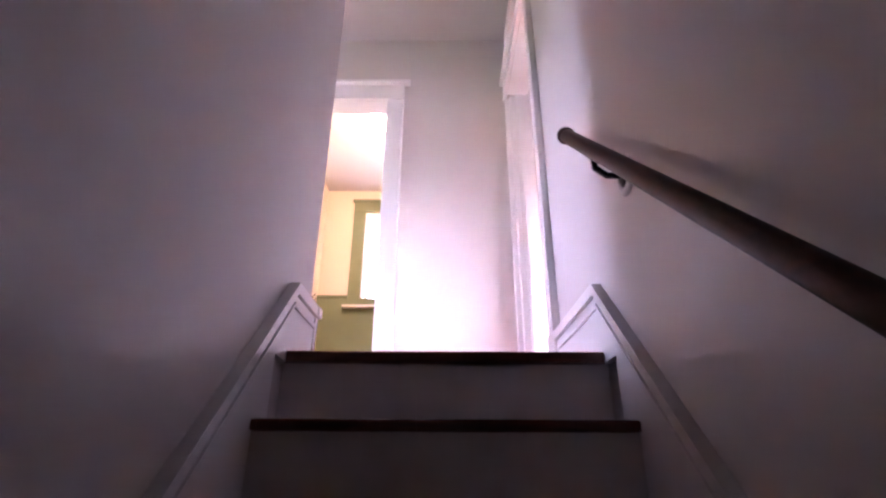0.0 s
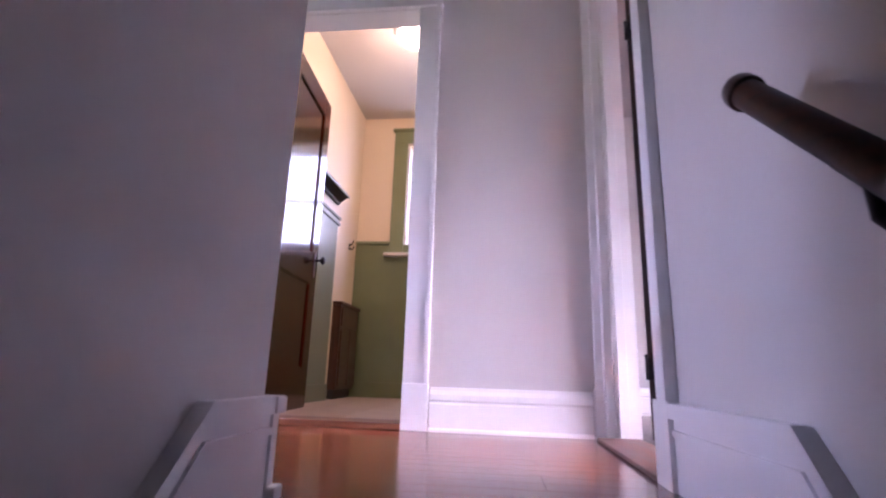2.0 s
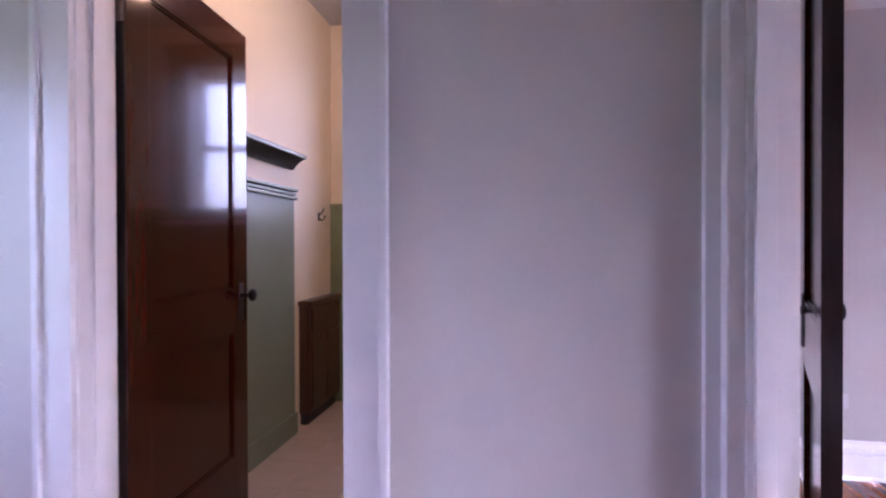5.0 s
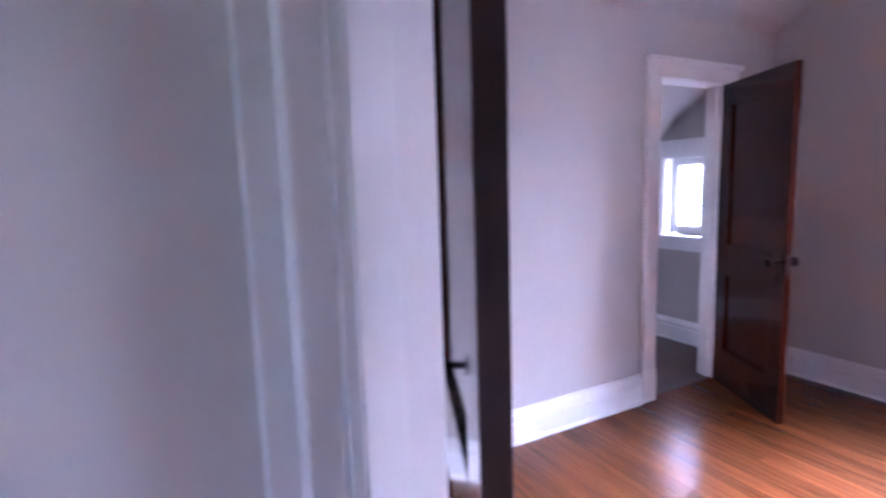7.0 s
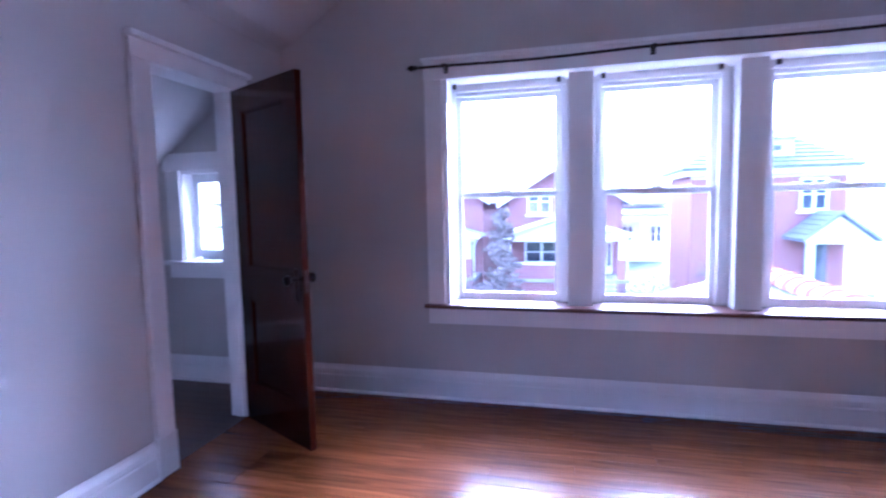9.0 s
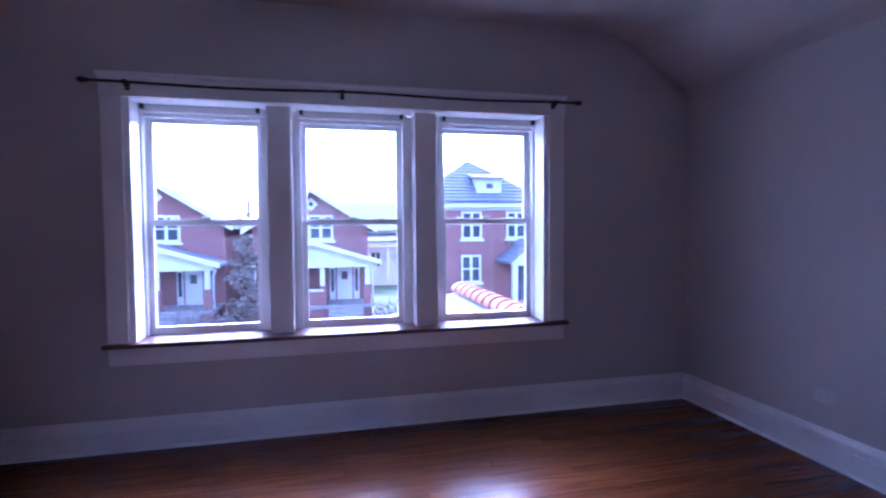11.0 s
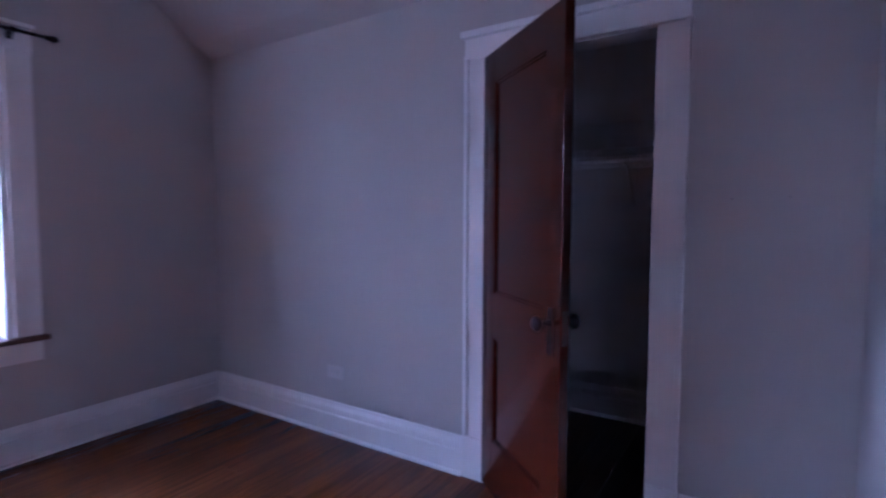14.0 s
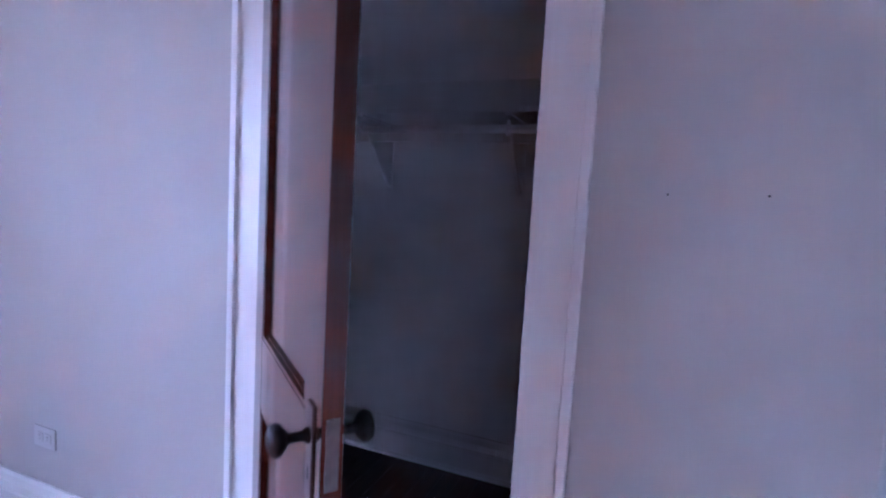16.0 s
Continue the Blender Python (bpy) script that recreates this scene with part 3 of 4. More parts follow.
for a, c in box_y:
    for e, s in ((a, 1), (c, -1)):
        part("stop_bead", box(B(), 4.788, e - s * 0.03, 0.644, 4.834, e + s * 0.012, 2.08, 0.004), TRIM, win)
    part("head_stop", box(B(), 4.776, a - 0.02, 2.052, XO, c + 0.02, 2.10, 0.005), TRIM, win)
    part("head_bead", box(B(), 4.81, a - 0.01, 2.028, 4.85, c + 0.01, 2.056, 0.004), TRIM, win)
    part("outer_sill", box(B(), 4.82, a - 0.02, 0.60, XO + 0.05, c + 0.02, 0.642, 0.004), TRIM, win)
    for e in (a + 0.02, c - 0.02):
        part("blind_bracket", box(B(), 4.755, e - 0.012, 2.068, 4.777, e + 0.012, 2.10, 0.003), BRONZE, win, "small dark blind bracket")
part("head_jamb", box(B(), XE, WIN[0], 2.098, 4.80, WIN[1], 2.13), TRIM, win)
part("side_casing", box(B(), XE - 0.022, WIN[0] - 0.11, 0.65, XE, WIN[0] + 0.004, 2.10, 0.003), TRIM, win)
part("side_casing", box(B(), XE - 0.022, WIN[1] - 0.004, 0.65, XE, WIN[1] + 0.11, 2.10, 0.003), TRIM, win)
part("head_casing", box(B(), XE - 0.024, WIN[0] - 0.115, 2.10, XE, WIN[1] + 0.115, 2.215, 0.003), TRIM, win)
part("head_cap", box(B(), XE - 0.045, WIN[0] - 0.125, 2.215, XE, WIN[1] + 0.125, 2.238, 0.006), TRIM, win)
part("stool", box(B(), 4.565, WIN[0] - 0.135, 0.622, 4.83, WIN[1] + 0.135, 0.648, 0.008), STOOL, win, "dark stained wooden window stool")
part("apron", box(B(), XE - 0.02, WIN[0] - 0.11, 0.515, XE, WIN[1] + 0.11, 0.622, 0.004), TRIM, win)

# curtain rod
rod = thing("curtain_rod", "thin dark metal curtain rod with end finials", "curtain rod")
ra, rc = Vector((4.54, 2.20, 2.168)), Vector((4.54, -0.79, 2.182))
pts = [ra.lerp(rc, i / 16) + Vector((0, 0, -0.012 * math.sin(math.pi * 2 * i / 16) ** 2)) for i in range(17)]
part("rod", tube(B(), pts, 0.0085, 10), BLACK, rod)
for p, s in ((ra, 1), (rc, -1)):
    m = Matrix.Translation(p) @ Matrix.Rotation(radians(-90 * s), 4, "X")
    part("finial", lathe(B(), [(0.009, 0), (0.015, 0.004), (0.015, 0.01), (0.009, 0.014), (0.019, 0.03), (0.014, 0.048), (0.004, 0.06)], m, 14), BLACK, rod)
for f in (0.06, 0.47, 0.955):
    p = ra.lerp(rc, f)
    bm = box(B(), XE - 0.028, p.y - 0.014, p.z - 0.035, XE - 0.024, p.y + 0.014, p.z + 0.02, 0.001)
    tube(bm, [(XE - 0.026, p.y, p.z - 0.02), (4.56, p.y, p.z - 0.024), (4.54, p.y, p.z - 0.016)], 0.005, 8)
    lathe(bm, [(0.014, -0.01), (0.014, 0.01)], Matrix.Translation(p) @ Matrix.Rotation(radians(90), 4, "X"), 12)
    part("bracket", bm, BLACK, rod)

# ---- closet window ----
cw = thing("window_closet", "small white closet window with divided panes", "window")
tagged(cw, kind="structure")
y0, y1, z0, z1 = CW
part("stool", box(B(), 4.56, y0 - 0.16, z0 - 0.03, 4.72, y1 + 0.16, z0, 0.006), TRIM, cw)
part("apron", box(B(), XE - 0.02, y0 - 0.12, z0 - 0.13, XE, y1 + 0.12, z0 - 0.03, 0.003), TRIM, cw)
part("head_casing", box(B(), XE - 0.024, y0 - 0.13, z1, XE, y1 + 0.13, z1 + 0.13, 0.003), TRIM, cw)
for e, s in ((y0, -1), (y1, 1)):
    part("side_casing", box(B(), XE - 0.022, e - s * 0.004, z0, XE, e + s * 0.11, z1, 0.003), TRIM, cw)
    part("jamb", box(B(), XE, e, z0, XO, e - s * 0.02, z1), TRIM, cw)
    part("stile", box(B(), 4.72, e - s * 0.02, z0 + 0.01, 4.76, e - s * 0.075, z1 - 0.01, 0.003), TRIM, cw)
part("head_jamb", box(B(), XE, y0, z1 - 0.02, XO, y1, z1), TRIM, cw)
part("bottom_rail", box(B(), 4.72, y0 + 0.075, z0, 4.76, y1 - 0.075, z0 + 0.075, 0.003), TRIM, cw)
part("top_rail", box(B(), 4.72, y0 + 0.075, z1 - 0.085, 4.76, y1 - 0.075, z1 - 0.02, 0.003), TRIM, cw)
part("muntin", box(B(), 4.73, (y0 + y1) / 2 - 0.008, z0 + 0.075, 4.75, (y0 + y1) / 2 + 0.008, z1 - 0.085), TRIM, cw)
for f in (1 / 3, 2 / 3):
    zz = z0 + 0.075 + (z1 - z0 - 0.16) * f
    part("muntin", box(B(), 4.7305, y0 + 0.075, zz - 0.008, 4.7495, y1 - 0.075, zz + 0.008), TRIM, cw)
g = part("pane", box(B(), 4.738, y0 + 0.07, z0 + 0.07, 4.742, y1 - 0.07, z1 - 0.08), GLASS, cw, "clear window glass")
g.visible_shadow = False

# closet shelves and rods
rodc = thing("closet_shelf", "white closet shelf with brackets and hanging rod", "shelf")
part("board", box(B(), 1.43, -2.9, 1.66, 3.17, -2.58, 1.68, 0.003), TRIM, rodc)
part("cleat", box(B(), 1.43, -2.9, 1.58, 3.17, -2.88, 1.66, 0.002), TRIM, rodc)
part("hanging_rod", tube(B(), [(1.43, -2.62, 1.60), (3.17, -2.62, 1.60)], 0.016, 12), TRIM, rodc)
for x in (2.08, 2.74):
    bm = tube(B(), [(x, -2.89, 1.36), (x, -2.87, 1.37), (x, -2.62, 1.63)], 0.007, 8)
    box(bm, x - 0.012, -2.9, 1.34, x + 0.012, -2.893, 1.66)
    tube(bm, [(x, -2.645, 1.605), (x, -2.635, 1.585), (x, -2.62, 1.578), (x, -2.605, 1.585), (x, -2.6, 1.6)], 0.005, 8)
    box(bm, x - 0.01, -2.88, 1.652, x + 0.01, -2.6, 1.66)
    part("bracket", bm, TRIM, rodc, "shelf and rod bracket")
rodn = thing("closet_shelf", "white closet shelf with hanging rod under roof slope", "shelf")
part("board", box(B(), 3.11, 4.02, 1.60, 3.40, 4.6, 1.62, 0.003), TRIM, rodn)
part("hanging_rod", tube(B(), [(3.3, YN + 0.13, 1.58), (3.3, 4.3, 1.58)], 0.014, 12), TRIM, rodn)


def outlet(at):
    t = thing("wall_outlet", "off-white duplex outlet plate on painted wall", "outlet", at, "wall outlets")
    part("plate", box(B(), -0.06, -0.006, -0.038, 0.06, 0, 0.038, 0.003), COVER, t)
    for x in (-0.022, 0.022):
        p = part("socket", box(B(), x - 0.016, -0.0085, -0.017, x + 0.016, -0.005, 0.017, 0.002), COVER, t)
        for d in (-0.006, 0.006):
            part("slot", box(B(), x - 0.004, -0.0092, d - 0.0012, x + 0.004, -0.008, d + 0.0012), SLOT, p)
    return t


outlet(pose(2.05, YN, 0.39))
outlet(pose(3.49, YS, 0.37, 0, 0, 180))

for x, z in ((1.507, 1.34), (1.333, 1.345)):
    nl = thing("wall_nail", "tiny dark nail head in painted wall", "nail", pose(x, YS, z), "nails in the wall")
    part("head", lathe(B(), [(0.002, 0), (0.0022, 0.003), (0.001, 0.004)], Matrix.Rotation(radians(-90), 4, "X"), 10), SLOT, nl)

# ---- stair handrail ----
hr = thing("handrail", "round dark stained wooden handrail on wall brackets", "handrail")
h0, h1 = Vector((0.825, -0.07, 0.672)), Vector((0.825, -2.9, 0.672 - 2.83 * 0.945))
d = (h1 - h0).normalized()
part("rail", tube(B(), [h0, h0 + d * 0.02, h0.lerp(h1, 0.3), h0.lerp(h1, 0.6), h1], 0.0215, 20), RAILWOOD, hr)
q = d.to_track_quat("Z", "Y").to_matrix().to_4x4()
part("end_cap", lathe(B(), [(0.018, -0.008), (0.025, -0.004), (0.0265, 0.004), (0.0265, 0.022), (0.0255, 0.026)], Matrix.Translation(h0) @ q, 20), BRONZE, hr, "dark end ring")
for f in (0.075, 0.45, 0.85):
    p = h0.lerp(h1, f)
    bm = lathe(B(), [(0.030, 0), (0.030, 0.006), (0.022, 0.012), (0.012, 0.016)], Matrix.Translation((W, p.y - 0.02, p.z - 0.095)) @ Matrix.Rotation(radians(-90), 4, "Y"), 18)
    tube(bm, [(W - 0.01, p.y - 0.02, p.z - 0.095), (W - 0.045, p.y - 0.012, p.z - 0.09), (W - 0.068, p.y, p.z - 0.06), (0.83, p.y, p.z - 0.026)], 0.0085, 10)
    tube(bm, [(0.83, p.y + 0.04, p.z + 0.012), (0.83, p.y - 0.04, p.z - 0.064)], 0.009, 8)
    part("bracket", bm, BLACK, hr, "black iron wall bracket")
    part("wall_rosette", lathe(B(), [(0.052, 0), (0.052, 0.004), (0.046, 0.009), (0.034, 0.010), (0.030, 0.006)], Matrix.Translation((W, p.y - 0.02, p.z - 0.095)) @ Matrix.Rotation(radians(-90), 4, "Y"), 24), PLATE, hr, "pale round wall rosette")

# ---- bathroom ----
wn1 = thing("green_wainscot", "grey-green painted wainscot panelling with projecting ledge", "wainscot")
tagged(wn1, kind="structure")
part("panelling", box(B(), -0.98, YW + 0.15, 0.0, -0.955, 3.34, 1.48, 0.002), GREENGREY, wn1)
part("skirting", box(B(), -0.96, YW + 0.15, 0.0, -0.935, 3.34, 0.14, 0.004), GREENGREY, wn1)
for k, (z, dd) in enumerate(((1.48, 0.045), (1.505, 0.036), (1.53, 0.05))):
    part("top_moulding", box(B(), -0.98, YW + 0.15, z, -0.98 + dd, 3.35, z + 0.02, 0.005), GREENGREY, wn1)
shelf = thing("wall_ledge", "dark grey-green painted wall ledge with near-black cove below", "shelf")
# near-black cove: the ledge's dark underside put into its colour
part("cove", prism(B(), [(-0.98, 1.67), (-0.955, 1.67), (-0.945, 1.69), (-0.915, 1.715), (-0.885, 1.735), (-0.98, 1.735)], "y", YW + 0.15, 3.34), BLACK, shelf)
part("board", box(B(), -0.98, YW + 0.15, 1.735, -0.875, 3.355, 1.758, 0.005), GREENGREY, shelf)
wn2 = thing("green_wainscot", "olive green painted wainscot below bathroom window", "wainscot")
tagged(wn2, kind="structure")
part("panelling", box(B(), -0.98, 4.0, 0, 0.8, 4.02, 1.48, 0.002), GREEN, wn2)
part("skirting", box(B(), -0.98, 3.985, 0, 0.8, 4.005, 0.15, 0.004), GREEN, wn2)
part("cap", box(B(), -0.98, 3.985, 1.48, BW[0] - 0.13, 4.02, 1.51, 0.006), GREEN, wn2)
bwin = thing("window_bath", "double-hung white bathroom window with olive green casing", "window")
tagged(bwin, kind="structure")
for e, s in ((BW[0], -1), (BW[1], 1)):
    part("side_casing", box(B(), e - s * 0.01, 3.992, BW[2], e + s * 0.13, 4.02, BW[3] + 0.02, 0.003), GREEN, bwin)
    part("jamb", box(B(), e, 4.02, BW[2], e - s * 0.03, 4.28, BW[3]), TRIM, bwin)
part("head_casing", box(B(), BW[0] - 0.13, 3.99, BW[3] + 0.02, BW[1] + 0.13, 4.02, BW[3] + 0.15, 0.003), GREEN, bwin)
part("head_cap", box(B(), BW[0] - 0.15, 3.97, BW[3] + 0.15, BW[1] + 0.15, 4.02, BW[3] + 0.18, 0.006), GREEN, bwin)
part("sill", box(B(), BW[0] - 0.17, 3.93, BW[2] - 0.03, BW[1] + 0.17, 4.2, BW[2], 0.006), MARBLE, bwin, "pale window sill")
zm = (BW[2] + BW[3]) / 2
for nm, a, c, y in (("upper_sash", zm - 0.02, BW[3] - 0.02, 4.2), ("lower_sash", BW[2], zm + 0.02, 4.165)):
    s = part(nm, B(), TRIM, bwin)
    for e, sg in ((BW[0] + 0.03, 1), (BW[1] - 0.03, -1)):
        part("stile", box(B(), e, y - 0.016, a, e + sg * 0.045, y + 0.016, c, 0.003), TRIM, s)
    part("rail", box(B(), BW[0] + 0.075, y - 0.0155, a, BW[1] - 0.075, y + 0.0155, a + 0.04, 0.003), TRIM, s)
    part("rail", box(B(), BW[0] + 0.075, y - 0.0155, c - 0.04, BW[1] - 0.075, y + 0.0155, c, 0.003), TRIM, s)
    g = part("pane", box(B(), BW[0] + 0.07, y - 0.002, a + 0.035, BW[1] - 0.07, y + 0.002, c - 0.035), GLASS, s, "clear window glass")
    g.visible_shadow = False

van = thing("bathroom_cabinet", "dark brown wooden bathroom cabinet with drawer and doors", "cabinet")
part("body", box(B(), -0.979, 3.45, 0.09, -0.905, 3.97, 0.80, 0.003), VANITY, van)
part("plinth", box(B(), -0.979, 3.47, 0.0, -0.93, 3.95, 0.09), SLOT, van)
part("top", box(B(), -0.979, 3.435, 0.80, -0.885, 3.985, 0.83, 0.005), VANITY, van)
part("drawer_front", box(B(), -0.905, 3.47, 0.62, -0.89, 3.95, 0.78, 0.004), VANITY, van)
for a, c in ((3.47, 3.70), (3.72, 3.95)):
    part("door", box(B(), -0.905, a, 0.12, -0.89, c, 0.59, 0.004), VANITY, van)
hk = thing("wall_hook", "small dark metal wall hook", "hook", pose(-0.98, 3.78, 1.40))
part("plate", box(B(), 0, -0.014, -0.03, 0.005, 0.014, 0.03, 0.002), BLACK, hk)
part("prong", tube(B(), [(0.004, 0, -0.01), (0.03, 0, -0.028), (0.045, 0, -0.01), (0.047, 0, 0.012)], 0.005, 8), BLACK, hk)
part("prong", tube(B(), [(0.004, 0, 0.01), (0.03, 0, 0.03), (0.04, 0, 0.06)], 0.005, 8), BLACK, hk)

lamp = thing("ceiling_light", "round lit glass ceiling light with stepped collar", "ceiling light", pose(-0.215, 2.62, 2.87))
part("collar", lathe(B(), [(0.165, 0), (0.165, -0.012), (0.145, -0.022), (0.145, -0.036), (0.128, -0.046)], steps=36), PLATE, lamp)
part("shade", lathe(B(), [(0.127, -0.04), (0.127, -0.055), (0.118, -0.085), (0.09, -0.112), (0.05, -0.126), (0.008, -0.13)], steps=36), LAMPGLASS, lamp, "glowing warm glass bowl")
lp = new("bath_lamp_light", bpy.data.lights.new("bath_lamp_light", "POINT"))
lp.data.energy, lp.data.color, lp.data.shadow_soft_size = 0.45, (1.0, 0.62, 0.27), 0.1
lp.location = (-0.215, 2.62, 2.5)

# thresholds
setting("threshold_bath", box(B(), BD[0], YW - 0.03, 0, BD[1], YW + 0.14, 0.03, 0.006), RAWWOOD, "worn wooden door threshold", "threshold")
setting("threshold_bedroom", box(B(), W - 0.03, D0[0], 0.0, XW + 0.02, D0[1], 0.014, 0.005), STOOL, "dark wooden door threshold", "threshold")

# ---- outside: street and houses across it ----
BRICK = brickwork("red_brick", (0.30, 0.130, 0.110), (0.225, 0.100, 0.090), (0.36, 0.31, 0.29), 4.5)
SHINGLE = material("grey_shingle", (0.20, 0.21, 0.23), 0.9, 0.25, 8, 0.5, 30)
WHITE = material("white_house_trim", (0.70, 0.70, 0.68), 0.5, 0.04, 2)
GRASS = material("lawn", (0.10, 0.13, 0.055), 0.95, 0.35, 0.8, 0.5, 20)
ASPHALT = material("asphalt", (0.055, 0.055, 0.058), 0.9, 0.2, 3, 0.4, 60)
CONCRETE = material("concrete", (0.30, 0.29, 0.28), 0.85, 0.12, 2, 0.3, 40)
DARKGLASS = material("house_window_glass", (0.05, 0.06, 0.075), 0.08, 0.2, 1.0, spec=0.9)
TERRA = material("terracotta_tile", (0.48, 0.19, 0.12), 0.75, 0.2, 5, 0.3, 40)
BARK = material("bark", (0.17, 0.14, 0.125), 0.95, 0.3, 12, 0.6, 30)
LEAF = material("dry_grey_brown_foliage", (0.20, 0.165, 0.14), 0.9, 0.45, 3)
TWIG = material("bare_twigs", (0.16, 0.13, 0.115), 0.95, 0.35, 4)
GZ = -3.5

b = B()
v = [b.verts.new(p) for p in ((5.2, -300, GZ), (600, -300, GZ), (600, 300, GZ), (5.2, 300, GZ))]
b.faces.new(v)
v = [b.verts.new(p) for p in ((-300, -300, GZ), (5.2, -300, GZ), (5.2, 300, GZ), (-300, 300, GZ))]
b.faces.new(v)
setting("ground", b, GRASS, "patchy green lawn reaching the horizon", "ground")
setting("road", box(B(), 12.8, -200, GZ - 0.1, 19.2, 200, GZ + 0.01), ASPHALT, "grey asphalt street", "road")
for x in (12.65, 19.2):
    setting("kerb", box(B(), x, -200, GZ, x + 0.15, 200, GZ + 0.14, 0.02), CONCRETE, "concrete street kerb", "kerb")
setting("pavement", box(B(), 20.6, -200, GZ, 22.0, 200, GZ + 0.04), CONCRETE, "pale concrete pavement", "pavement")


def house_window(parent, x, y0, y1, z0, z1, lights=2, face=-1):
    """A white framed window on a front wall at x, with its panes set back and a sill."""
    w = part("window", box(B(), x - 0.02, y0, z0, x + 0.03, y1, z1), DARKGLASS, parent, "white framed house window")
    t = 0.11
    for a, c in ((y0, y0 + t), (y1 - t, y1)):
        part("frame", box(B(), x - 0.06, a, z0, x + 0.02, c, z1), WHITE, w)
    part("frame", box(B(), x - 0.058, y0, z1 - t, x + 0.02, y1, z1), WHITE, w)
    part("frame", box(B(), x - 0.058, y0, z0, x + 0.02, y1, z0 + t), WHITE, w)
    part("sill", box(B(), x - 0.13, y0 - 0.1, z0 - 0.12, x + 0.02, y1 + 0.1, z0), WHITE, w)
    zm = (z0 + z1) / 2
    part("meeting_rail", box(B(), x - 0.05, y0, zm - 0.035, x + 0.02, y1, zm + 0.035), WHITE, w)
    for i in range(1, lights):
        y = y0 + (y1 - y0) * i / lights
        part("mullion", box(B(), x - 0.054, y - 0.07, z0, x + 0.02, y + 0.07, z1), WHITE, w)
    return w


def slab_roof(parent, name, pts, thick, mat, label=""):
    """A roof plane: a quad or triangle with thickness."""
    bm = B()
    lo = [bm.verts.new(Vector(p)) for p in pts]
    hi = [bm.verts.new(Vector(p) + Vector((0, 0, thick))) for p in pts]
    n = len(pts)
    bm.faces.new(lo), bm.faces.new(hi[::-1])
    for i in range(n):
        bm.faces.new((lo[i], lo[(i + 1) % n], hi[(i + 1) % n], hi[i]))
    return part(name, bm, mat, parent, label)


def courses(parent, quad, n, mat, thick=0.03):
    """Lapped courses over a roof plane given as eave a, eave b, ridge b, ridge a."""
    a, c, d, e = [Vector(p) for p in quad]
    up = (c - a).cross(e - a).normalized()
    if up.z < 0:
        up = -up
    bm = B()
    for i in range(n):
        f0, f1 = i / n, (i + 1) / n
        p = [a.lerp(e, f0), c.lerp(d, f0), c.lerp(d, f1), a.lerp(e, f1)]
        q = [p[0] + up * (thick * 2), p[1] + up * (thick * 2), p[2] + up * thick, p[3] + up * thick]
        lo, hi = [bm.verts.new(v) for v in p], [bm.verts.new(v) for v in q]
        bm.faces.new(hi)
        for k in range(4):
            if (lo[k].co - lo[(k + 1) % 4].co).length > 1e-4:
                bm.faces.new((lo[k], lo[(k + 1) % 4], hi[(k + 1) % 4], hi[k]))
    return part("shingle_courses", bm, mat, parent, "lapped grey roof shingles")


